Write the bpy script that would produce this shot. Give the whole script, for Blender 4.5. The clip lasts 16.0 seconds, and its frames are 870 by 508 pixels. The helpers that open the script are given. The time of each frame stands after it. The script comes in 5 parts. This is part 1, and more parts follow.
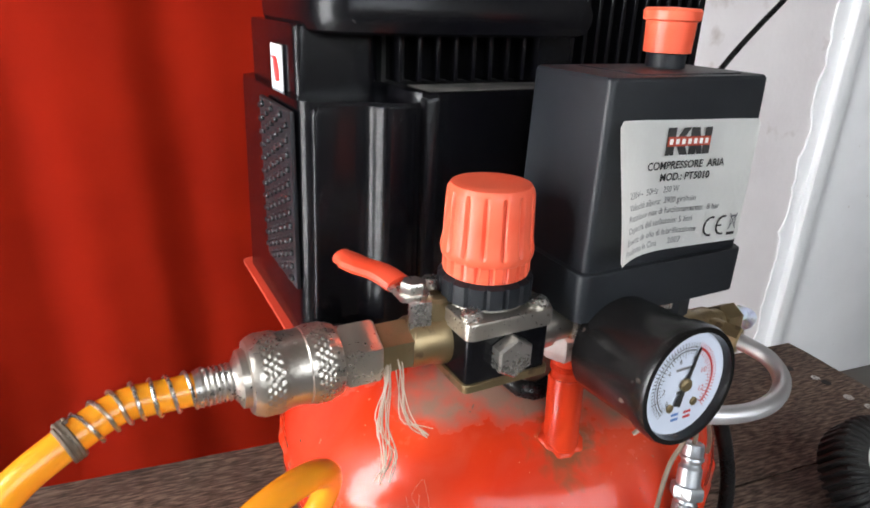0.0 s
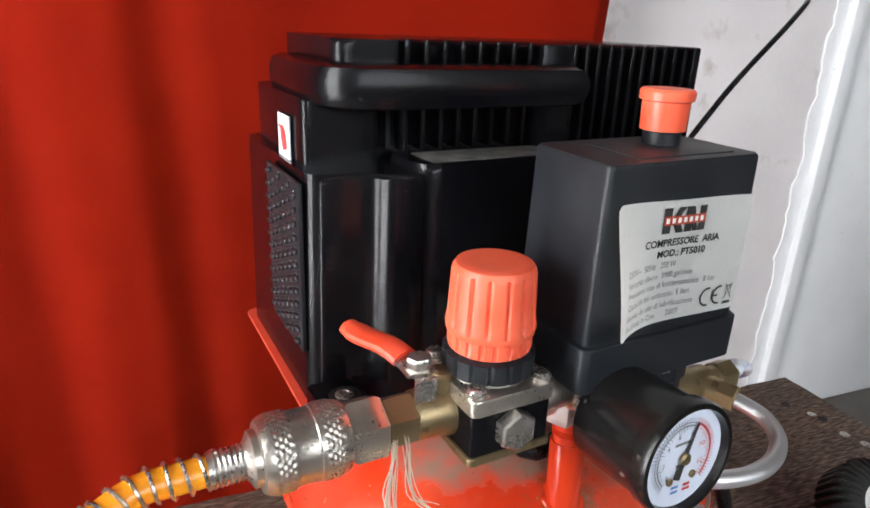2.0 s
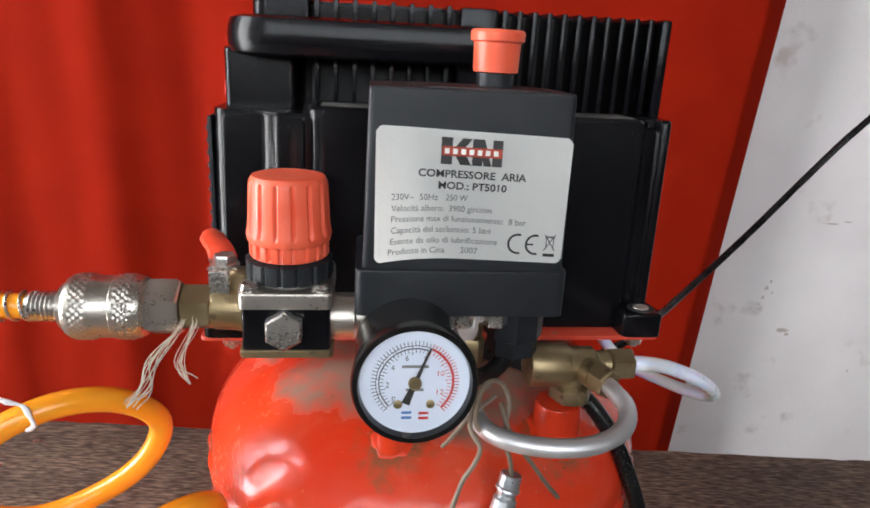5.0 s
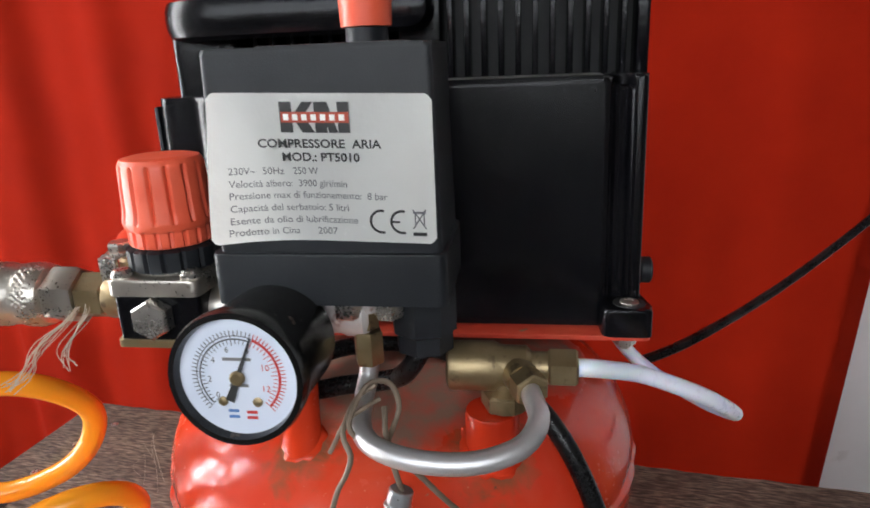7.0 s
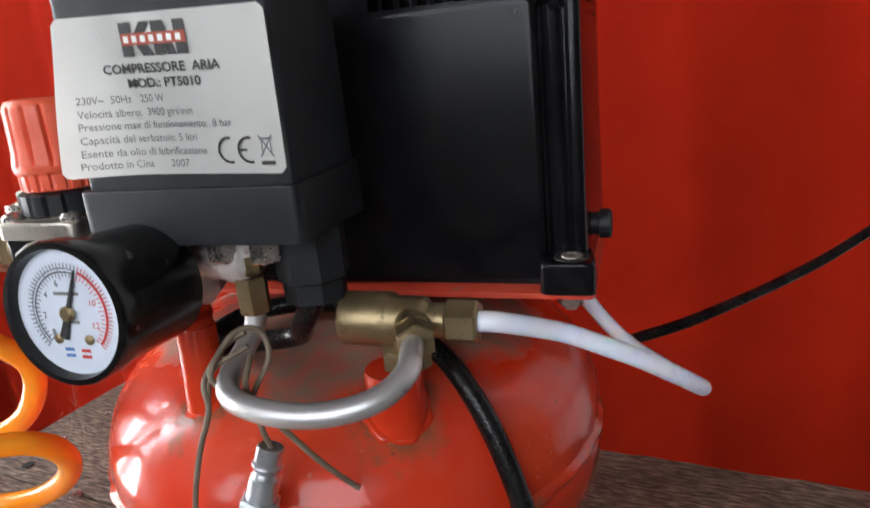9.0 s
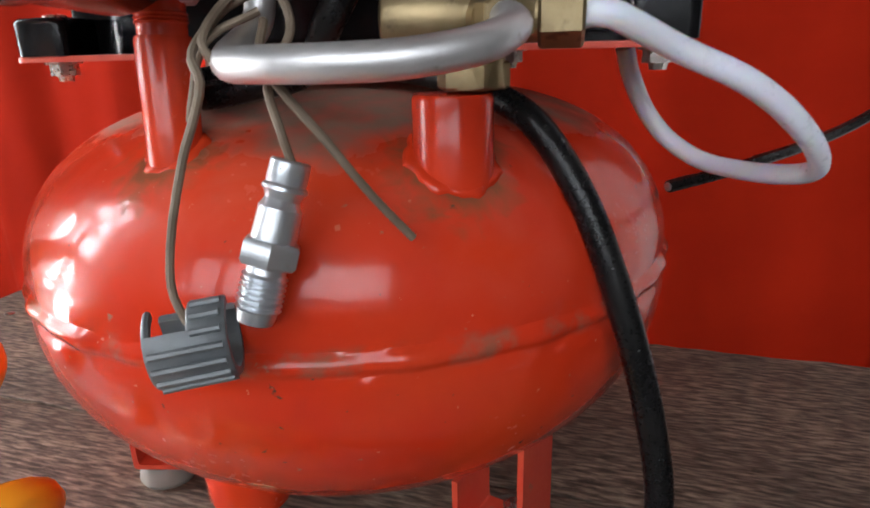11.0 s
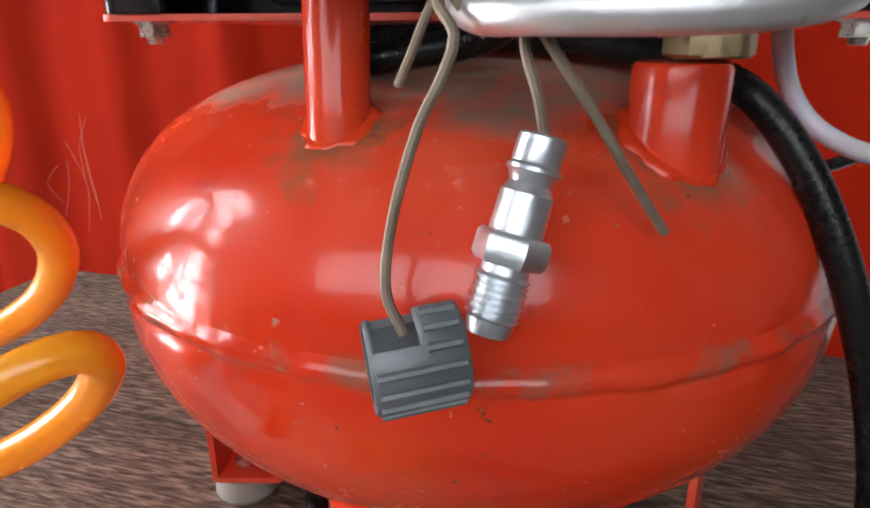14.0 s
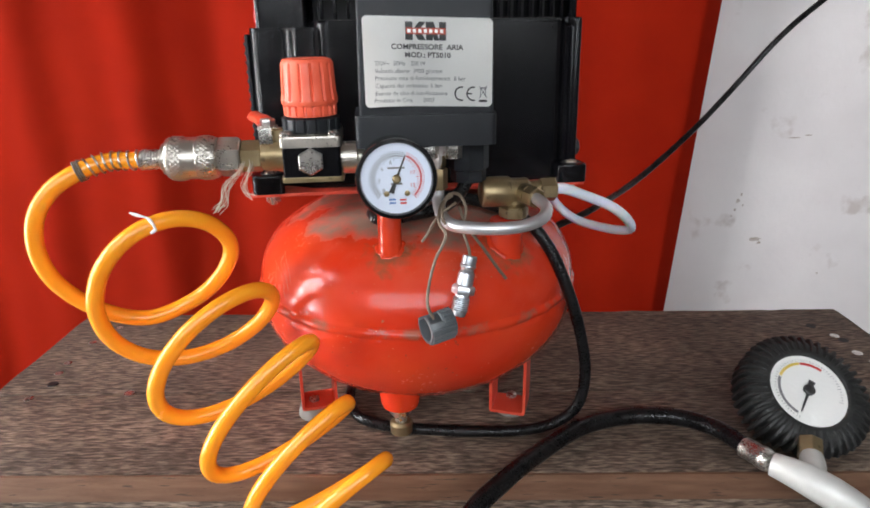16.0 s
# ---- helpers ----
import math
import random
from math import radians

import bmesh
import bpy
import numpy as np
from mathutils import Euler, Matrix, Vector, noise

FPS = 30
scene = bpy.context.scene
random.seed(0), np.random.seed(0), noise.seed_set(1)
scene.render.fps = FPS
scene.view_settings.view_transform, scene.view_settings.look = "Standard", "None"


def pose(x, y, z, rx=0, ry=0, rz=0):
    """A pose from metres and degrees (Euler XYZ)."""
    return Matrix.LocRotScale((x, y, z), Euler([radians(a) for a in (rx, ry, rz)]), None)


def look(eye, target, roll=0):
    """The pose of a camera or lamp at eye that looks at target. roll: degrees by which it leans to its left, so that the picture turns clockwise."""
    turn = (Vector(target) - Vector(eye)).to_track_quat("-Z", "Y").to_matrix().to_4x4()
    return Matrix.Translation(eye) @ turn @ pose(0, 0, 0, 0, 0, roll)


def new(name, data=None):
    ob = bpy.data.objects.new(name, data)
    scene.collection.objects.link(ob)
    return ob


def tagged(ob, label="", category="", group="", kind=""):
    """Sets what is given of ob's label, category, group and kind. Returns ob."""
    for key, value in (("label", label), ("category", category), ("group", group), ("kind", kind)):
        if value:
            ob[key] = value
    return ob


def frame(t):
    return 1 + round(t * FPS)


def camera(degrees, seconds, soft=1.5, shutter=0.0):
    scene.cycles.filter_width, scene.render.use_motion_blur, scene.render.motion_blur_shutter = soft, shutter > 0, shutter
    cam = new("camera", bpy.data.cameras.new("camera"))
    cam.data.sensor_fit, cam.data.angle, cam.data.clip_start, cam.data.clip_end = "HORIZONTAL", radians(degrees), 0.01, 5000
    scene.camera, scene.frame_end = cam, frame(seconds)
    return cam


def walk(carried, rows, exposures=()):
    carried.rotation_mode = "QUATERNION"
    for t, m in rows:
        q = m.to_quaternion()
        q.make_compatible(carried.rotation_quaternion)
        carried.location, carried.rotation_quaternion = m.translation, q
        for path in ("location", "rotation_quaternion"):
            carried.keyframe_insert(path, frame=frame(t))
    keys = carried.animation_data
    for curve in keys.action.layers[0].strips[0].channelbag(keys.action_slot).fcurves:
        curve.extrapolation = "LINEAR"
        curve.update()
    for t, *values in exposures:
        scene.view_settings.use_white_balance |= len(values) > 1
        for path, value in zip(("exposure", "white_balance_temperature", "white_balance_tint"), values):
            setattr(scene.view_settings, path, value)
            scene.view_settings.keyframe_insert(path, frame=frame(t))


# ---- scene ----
cam = camera(68.7, 16.0, soft=1.7, shutter=0.3)
PATH = [
    (0, (-0.1442, -0.2383, 0.3225), (0.4258, 1.2025, -0.2925), 2.4),
    (0.5, (-0.14, -0.2142, 0.3242), (0.4833, 1.2075, -0.2842), 2.5),
    (1, (-0.1392, -0.2083, 0.335), (0.4992, 1.2158, -0.2508), 2.7),
    (1.5, (-0.1475, -0.2192, 0.345), (0.4717, 1.2217, -0.2175), 2.3),
    (2, (-0.1475, -0.2358, 0.3442), (0.4358, 1.2158, -0.2292), 2.4),
    (2.5, (-0.1292, -0.2483, 0.3392), (0.41, 1.2242, -0.2267), 2.4),
    (3, (-0.1142, -0.2725, 0.3342), (0.3425, 1.2225, -0.245), 3.2),
    (3.5, (-0.0925, -0.2917, 0.3433), (0.2508, 1.2425, -0.21), 2.6),
    (4, (-0.0567, -0.2958, 0.3367), (0.1417, 1.2667, -0.2083), 2.4),
    (4.2, (-0.0433, -0.295, 0.3292), (0.1183, 1.2758, -0.2033), 2.9),
    (6.5, (0.0792, -0.2692, 0.305), (-0.2333, 1.2967, -0.1733), -1.4),
    (7, (0.1042, -0.2508, 0.2975), (-0.3192, 1.2842, -0.1942), -2.4),
    (7.5, (0.1233, -0.2342, 0.2875), (-0.3867, 1.2833, -0.1742), -2.1),
    (8, (0.1475, -0.22, 0.28), (-0.4275, 1.2833, -0.1517), -3.3),
    (8.5, (0.1608, -0.2067, 0.2817), (-0.4992, 1.2717, -0.1142), -3.8),
    (9, (0.1675, -0.2125, 0.2667), (-0.5042, 1.2375, -0.2075), -5.3),
    (11.5, (0.0902, -0.1871, 0.1667), (-0.3677, 1.3077, -0.3609), -1.18),
    (12, (0.0723, -0.1786, 0.1609), (-0.412, 1.2965, -0.3976), -1.05),
    (12.5, (0.0579, -0.1704, 0.1564), (-0.4276, 1.2981, -0.4184), -1.19),
    (13, (0.0514, -0.164, 0.159), (-0.4122, 1.3206, -0.3918), -1.47),
    (13.5, (0.0513, -0.1646, 0.1602), (-0.4135, 1.3241, -0.3785), -0.65),
    (14, (0.0517, -0.1872, 0.1727), (-0.3645, 1.3129, -0.3739), -0.09),
    (14.5, (0.0461, -0.2292, 0.1947), (-0.2404, 1.2995, -0.3562), 0.65),
    (15, (0.0333, -0.2842, 0.22), (-0.095, 1.2725, -0.3608), -0.4),
    (15.5, (0.03, -0.3683, 0.2567), (-0.025, 1.2, -0.3058), -1.3),
    (16, (0.025, -0.4292, 0.2842), (0.0008, 1.1392, -0.28), -0.9),
]
EXPOSURES = [(0, 0.0)]
walk(cam, [(t, look(eye, target, roll)) for t, eye, target, roll in PATH], EXPOSURES)

# ---- light: daylight from the side window, plus an added fill behind the camera ----
world = bpy.data.worlds.new("sky")
scene.world = world
world.use_nodes = True
wn = world.node_tree.nodes
sky = wn.new("ShaderNodeTexSky")
sky.sky_type = "NISHITA"
sky.sun_disc = False
sky.sun_elevation, sky.sun_rotation = radians(48), radians(150)
wn["Background"].inputs["Strength"].default_value = 0.12
world.node_tree.links.new(sky.outputs[0], wn["Background"].inputs["Color"])
sun_data = bpy.data.lights.new("sun", "SUN")
sun_data.energy, sun_data.angle, sun_data.color = 2.5, radians(0.5), (1.0, 0.95, 0.88)
sun = new("sun", sun_data)
sun.matrix_world = look((0.6, 6.0, 6.0), (0, 0, 0))


def area_lamp(name, eye, target, w, h, power, colour):
    d = bpy.data.lights.new(name, "AREA")
    d.shape, d.size, d.size_y, d.energy, d.color = "RECTANGLE", w, h, power, colour
    ob = new(name, d)
    ob.matrix_world = look(eye, target)
    return ob


area_lamp("opening_lamp", (-1.595, -0.30, 0.45), (0.3, -0.30, 0.45), 0.56, 1.70, 54.0, (0.97, 0.98, 1.0))
# Broad fill lamp, added; no such large window is known on this side.
area_lamp("opening_lamp", (0.0, -1.995, 1.0), (0.0, 0.0, 1.0), 2.55, 1.05, 31.0, (0.93, 0.965, 1.0))


# ---- materials ----
def nodes_of(name):
    m = bpy.data.materials.new(name)
    m.use_nodes = True
    return m, m.node_tree.nodes, m.node_tree.links, m.node_tree.nodes["Principled BSDF"]


def surface(name, colour, colour2, rough=0.5, metal=0.0, scale=40.0, fine=600.0, bump=0.15, stretch=(1, 1, 1),
            rough_var=0.15, low=0.35, high=0.7, fleck=None, fleck_scale=160.0, fleck_at=0.68, coat=0.0, sub=0.0,
            sub_colour=None, depth=0.0006, trans=0.0, spec=0.5):
    """A procedural surface: two colours mixed by large stains, fine grain in gloss and relief, and optional flecks of dust or wear."""
    m, n, l, p = nodes_of(name)
    tc = n.new("ShaderNodeTexCoord")
    geo = n.new("ShaderNodeNewGeometry")
    mp = n.new("ShaderNodeMapping")
    mp.inputs["Scale"].default_value = stretch
    l.new(geo.outputs["Position"], mp.inputs["Vector"])
    big = n.new("ShaderNodeTexNoise")
    big.inputs["Scale"].default_value, big.inputs["Detail"].default_value = scale, 6.0
    small = n.new("ShaderNodeTexNoise")
    small.inputs["Scale"].default_value, small.inputs["Detail"].default_value = fine, 4.0
    for t in (big, small):
        l.new(mp.outputs[0], t.inputs["Vector"])
    ramp = n.new("ShaderNodeMapRange")
    ramp.inputs["From Min"].default_value, ramp.inputs["From Max"].default_value = low, high
    l.new(big.outputs[0], ramp.inputs["Value"])
    mix = n.new("ShaderNodeMix")
    mix.data_type = "RGBA"
    mix.inputs["A"].default_value, mix.inputs["B"].default_value = (*colour, 1), (*colour2, 1)
    l.new(ramp.outputs[0], mix.inputs["Factor"])
    out = mix.outputs["Result"]
    if fleck:
        fl = n.new("ShaderNodeTexNoise")
        fl.inputs["Scale"].default_value, fl.inputs["Detail"].default_value = fleck_scale, 8.0
        l.new(mp.outputs[0], fl.inputs["Vector"])
        fr = n.new("ShaderNodeMapRange")
        fr.inputs["From Min"].default_value, fr.inputs["From Max"].default_value = fleck_at, fleck_at + 0.08
        l.new(fl.outputs[0], fr.inputs["Value"])
        m2 = n.new("ShaderNodeMix")
        m2.data_type = "RGBA"
        m2.inputs["B"].default_value = (*fleck, 1)
        l.new(fr.outputs[0], m2.inputs["Factor"])
        l.new(out, m2.inputs["A"])
        out = m2.outputs["Result"]
    l.new(out, p.inputs["Base Color"])
    rr = n.new("ShaderNodeMapRange")
    rr.inputs["To Min"].default_value, rr.inputs["To Max"].default_value = max(0.02, rough - rough_var), min(1, rough + rough_var)
    mixn = n.new("ShaderNodeMath")
    mixn.operation = "MULTIPLY_ADD"
    mixn.inputs[1].default_value = 0.5
    l.new(small.outputs[0], mixn.inputs[0])
    half = n.new("ShaderNodeMath")
    half.operation = "MULTIPLY"
    half.inputs[1].default_value = 0.5
    l.new(big.outputs[0], half.inputs[0])
    l.new(half.outputs[0], mixn.inputs[2])
    l.new(mixn.outputs[0], rr.inputs["Value"])
    l.new(rr.outputs[0], p.inputs["Roughness"])
    b = n.new("ShaderNodeBump")
    b.inputs["Strength"].default_value, b.inputs["Distance"].default_value = bump, depth
    l.new(mixn.outputs[0], b.inputs["Height"])
    l.new(b.outputs[0], p.inputs["Normal"])
    p.inputs["Metallic"].default_value = metal
    p.inputs["Coat Weight"].default_value = coat
    p.inputs["Specular IOR Level"].default_value = spec
    p.inputs["Coat Roughness"].default_value = 0.06
    p.inputs["Transmission Weight"].default_value = trans
    if sub:
        p.inputs["Subsurface Weight"].default_value = sub
        p.inputs["Subsurface Radius"].default_value = (0.006, 0.003, 0.001)
        p.inputs["Subsurface Scale"].default_value = 1.0
    return m


PLASTER = surface("plaster", (0.70, 0.66, 0.66), (0.78, 0.745, 0.74), 0.85, scale=6, fine=90, bump=0.35, depth=0.003, fleck=(0.56, 0.50, 0.48), fleck_scale=13, fleck_at=0.62)
PAINT_WHITE = surface("white_door_paint", (0.86, 0.87, 0.88), (0.80, 0.81, 0.82), 0.5, scale=8, fine=120, bump=0.25, depth=0.002, fleck=(0.46, 0.42, 0.38), fleck_scale=45, fleck_at=0.70)
CURTAIN = surface("red_curtain_cloth", (0.42, 0.014, 0.002), (0.47, 0.018, 0.003), 0.85, spec=0.15, scale=12, fine=1500, bump=0.2, rough_var=0.1)
RED_PAINT = surface("red_tank_paint", (0.60, 0.030, 0.008), (0.62, 0.050, 0.012), 0.25, scale=22, fine=300, bump=0.035, rough_var=0.09, fleck=(0.30, 0.16, 0.10), fleck_scale=230, fleck_at=0.70, coat=0.45, spec=0.28)
RED_PLATE = surface("red_bracket_paint", (0.55, 0.04, 0.02), (0.62, 0.08, 0.04), 0.4, scale=60, fine=500, fleck=(0.25, 0.16, 0.11), fleck_scale=120, fleck_at=0.66)
BLACK_GLOSS = surface("black_shroud_plastic", (0.003, 0.003, 0.004), (0.005, 0.005, 0.006), 0.22, spec=0.31, scale=30, fine=700, bump=0.08, rough_var=0.10, fleck=(0.10, 0.095, 0.09), fleck_scale=240, fleck_at=0.74)
BLACK_SATIN = surface("dark_grey_switch_plastic", (0.009, 0.011, 0.014), (0.014, 0.016, 0.019), 0.46, spec=0.36, scale=50, fine=1600, bump=0.25, rough_var=0.1, fleck=(0.11, 0.10, 0.10), fleck_scale=260, fleck_at=0.75)
BLACK_RUBBER = surface("black_rubber", (0.004, 0.004, 0.005), (0.008, 0.008, 0.008), 0.28, spec=0.34, scale=60, fine=900, bump=0.2, fleck=(0.10, 0.09, 0.08), fleck_scale=200, fleck_at=0.77)
DUST = surface("grey_dust_film", (0.035, 0.032, 0.03), (0.11, 0.10, 0.09), 0.95, scale=120, fine=900, bump=0.5)
ORANGE_CAP = surface("orange_red_plastic", (0.78, 0.10, 0.045), (0.84, 0.14, 0.07), 0.42, scale=60, fine=800, bump=0.1, fleck=(0.85, 0.30, 0.22), fleck_scale=220, fleck_at=0.73)
LEVER_GRIP = surface("orange_red_vinyl", (0.72, 0.06, 0.02), (0.78, 0.09, 0.04), 0.45, scale=80, fine=600, fleck=(0.30, 0.10, 0.06), fleck_scale=200, fleck_at=0.7)
HOSE_ORANGE = surface("orange_hose_plastic", (1.0, 0.34, 0.015), (1.0, 0.38, 0.02), 0.26, scale=20, fine=200, bump=0.02, rough_var=0.05, sub=0.15, coat=0.3)
WHITE_TUBE = surface("white_tube_plastic", (0.74, 0.78, 0.90), (0.80, 0.84, 0.93), 0.3, scale=30, fine=400, bump=0.05, sub=0.4)
BRASS = surface("dull_brass", (0.30, 0.225, 0.12), (0.39, 0.305, 0.175), 0.38, metal=0.88, scale=90, fine=900, bump=0.3, fleck=(0.20, 0.15, 0.09), fleck_scale=150, fleck_at=0.6)
STEEL = surface("plated_steel", (0.54, 0.52, 0.48), (0.66, 0.63, 0.59), 0.28, metal=0.95, scale=100, fine=900, bump=0.15, fleck=(0.36, 0.30, 0.24), fleck_scale=160, fleck_at=0.72)
NICKEL = surface("worn_nickel", (0.54, 0.50, 0.44), (0.64, 0.59, 0.52), 0.30, metal=0.93, scale=70, fine=800, bump=0.25, fleck=(0.30, 0.25, 0.19), fleck_scale=120, fleck_at=0.69)
ALU = surface("dull_aluminium", (0.66, 0.66, 0.67), (0.74, 0.74, 0.75), 0.42, metal=0.85, scale=80, fine=900, bump=0.3, fleck=(0.42, 0.40, 0.38), fleck_scale=150, fleck_at=0.66)
CASTING = surface("painted_grey_casting", (0.56, 0.52, 0.50), (0.68, 0.64, 0.62), 0.42, metal=0.35, scale=90, fine=500, bump=0.5, fleck=(0.22, 0.09, 0.06), fleck_scale=110, fleck_at=0.6)
GREY_PLASTIC = surface("grey_moulded_plastic", (0.12, 0.135, 0.145), (0.18, 0.195, 0.205), 0.42, metal=0.25, scale=70, fine=900, bump=0.3, fleck=(0.38, 0.39, 0.39), fleck_scale=150, fleck_at=0.7)
WIRE = surface("brown_rusty_wire", (0.16, 0.12, 0.085), (0.24, 0.19, 0.14), 0.6, metal=0.3, scale=120, fine=700)
RUBBER_FOOT = surface("grey_rubber", (0.20, 0.19, 0.17), (0.27, 0.25, 0.23), 0.85, scale=60, fine=700)
LABEL_PAPER = surface("silver_white_label", (0.90, 0.90, 0.87), (0.95, 0.95, 0.92), 0.26, scale=18, fine=300, bump=0.25, rough_var=0.06, depth=0.002)
PAPER = surface("white_sticker", (0.80, 0.78, 0.78), (0.84, 0.82, 0.82), 0.5, scale=60, fine=500, bump=0.05)
DIAL_WHITE = surface("white_dial_face", (0.68, 0.74, 0.86), (0.73, 0.79, 0.90), 0.5, scale=60, fine=500, bump=0.03)
INK = surface("black_ink", (0.02, 0.02, 0.02), (0.04, 0.04, 0.04), 0.5)
INK_GREY = surface("grey_ink", (0.16, 0.16, 0.17), (0.22, 0.22, 0.22), 0.5)
INK_RED = surface("red_ink", (0.55, 0.03, 0.03), (0.62, 0.06, 0.05), 0.5)
INK_BROWN = surface("brown_red_ink", (0.36, 0.045, 0.02), (0.44, 0.06, 0.025), 0.4)
INK_BLUE = surface("blue_ink", (0.08, 0.20, 0.50), (0.12, 0.25, 0.55), 0.5)
INK_YELLOW = surface("yellow_ink", (0.75, 0.55, 0.10), (0.8, 0.6, 0.15), 0.5)
YARN = surface("pale_hemp_fibre", (0.50, 0.42, 0.32), (0.62, 0.55, 0.45), 0.9, scale=200, fine=900)
# Floor is unseen; darkened so less light bounces under the tank.
UNSEEN_DARK_FLOOR = surface("unseen_floor_darkened", (0.13, 0.12, 0.11), (0.18, 0.17, 0.155), 0.8, scale=5, fine=80, bump=0.4, depth=0.002)
GRIP_PAINT = surface("chipped_pale_paint", (0.58, 0.58, 0.55), (0.66, 0.66, 0.63), 0.4, metal=0.2, scale=50, fine=500, bump=0.2, fleck=(0.34, 0.33, 0.31), fleck_scale=90, fleck_at=0.66)
ZINC = surface("bright_zinc", (0.62, 0.66, 0.70), (0.74, 0.77, 0.80), 0.33, metal=0.93, scale=90, fine=900, bump=0.25, fleck=(0.60, 0.62, 0.64), fleck_scale=150, fleck_at=0.66)
BOOT_RUBBER = surface("dusty_black_rubber", (0.014, 0.015, 0.015), (0.026, 0.027, 0.026), 0.55, scale=60, fine=700, bump=0.2, fleck=(0.10, 0.10, 0.09), fleck_scale=160, fleck_at=0.68)
GAUGE_BLACK = surface("worn_black_enamel", (0.006, 0.006, 0.006), (0.010, 0.009, 0.009), 0.22, scale=40, fine=500, bump=0.1, fleck=(0.12, 0.095, 0.08), fleck_scale=190, fleck_at=0.665, spec=0.4)
# Unseen walls, coloured dark so the glossy black parts reflect little.
UNSEEN_DARK_WALL = surface("unseen_wall_darkened", (0.06, 0.052, 0.045), (0.085, 0.075, 0.065), 0.9, scale=5, fine=80, bump=0.3, depth=0.003)
# Ceiling out of view, its dark tone chosen to limit reflected light.
UNSEEN_DARK_CEILING = surface("unseen_ceiling_darkened", (0.07, 0.055, 0.045), (0.10, 0.08, 0.065), 0.85, scale=6, fine=90, bump=0.3, stretch=(1, 8, 1), depth=0.003)
# Matte near-black that paints the shade of holes, slots and fin gaps.
RECESS_SHADE = surface("painted_recess_shade", (0.006, 0.006, 0.007), (0.010, 0.010, 0.011), 0.6)


def wood_material():
    m, n, l, p = nodes_of("weathered_bench_wood")
    geo = n.new("ShaderNodeNewGeometry")
    info = n.new("ShaderNodeObjectInfo")
    off = n.new("ShaderNodeVectorMath")
    off.operation = "ADD"
    l.new(geo.outputs["Position"], off.inputs[0])
    l.new(info.outputs["Random"], off.inputs[1])
    def noise_tex(sx, sy, sz, scale, detail, dist=0.0):
        mp = n.new("ShaderNodeMapping")
        mp.inputs["Scale"].default_value = (sx, sy, sz)
        l.new(off.outputs[0], mp.inputs["Vector"])
        t = n.new("ShaderNodeTexNoise")
        t.inputs["Scale"].default_value, t.inputs["Detail"].default_value = scale, detail
        t.inputs["Distortion"].default_value = dist
        l.new(mp.outputs[0], t.inputs["Vector"])
        return t
    grain = noise_tex(1, 6, 6, 95, 10, 0.25)
    stain = noise_tex(1, 2, 2, 9, 5, 0.3)
    pores = noise_tex(1, 8, 8, 220, 3)
    ramp = n.new("ShaderNodeValToRGB")
    e = ramp.color_ramp.elements
    e[0].position, e[0].color = 0.36, (0.045, 0.028, 0.019, 1)
    e[1].position, e[1].color = 0.68, (0.31, 0.235, 0.175, 1)
    mid = ramp.color_ramp.elements.new(0.5)
    mid.color = (0.135, 0.092, 0.066, 1)
    l.new(grain.outputs[0], ramp.inputs["Fac"])
    ramp2 = n.new("ShaderNodeMapRange")
    ramp2.inputs["From Min"].default_value, ramp2.inputs["From Max"].default_value = 0.3, 0.7
    ramp2.inputs["To Min"].default_value, ramp2.inputs["To Max"].default_value = 0.55, 1.25
    l.new(stain.outputs[0], ramp2.inputs["Value"])
    mul = n.new("ShaderNodeMix")
    mul.data_type, mul.blend_type = "RGBA", "MULTIPLY"
    mul.inputs["Factor"].default_value = 1.0
    l.new(ramp.outputs[0], mul.inputs["A"])
    l.new(ramp2.outputs[0], mul.inputs["B"])
    l.new(mul.outputs["Result"], p.inputs["Base Color"])
    add = n.new("ShaderNodeMath")
    add.operation = "MULTIPLY_ADD"
    add.inputs[1].default_value = 0.5
    l.new(pores.outputs[0], add.inputs[0])
    l.new(grain.outputs[0], add.inputs[2])
    b = n.new("ShaderNodeBump")
    b.inputs["Strength"].default_value, b.inputs["Distance"].default_value = 0.5, 0.0012
    l.new(add.outputs[0], b.inputs["Height"])
    l.new(b.outputs[0], p.inputs["Normal"])
    p.inputs["Roughness"].default_value = 0.72
    return m


WOOD = wood_material()
WOOD_EDGE = surface("planed_reddish_wood", (0.13, 0.058, 0.03), (0.20, 0.105, 0.06), 0.7, scale=30, fine=300, bump=0.4, stretch=(1, 8, 8), depth=0.001, fleck=(0.06, 0.03, 0.02), fleck_scale=60, fleck_at=0.62)


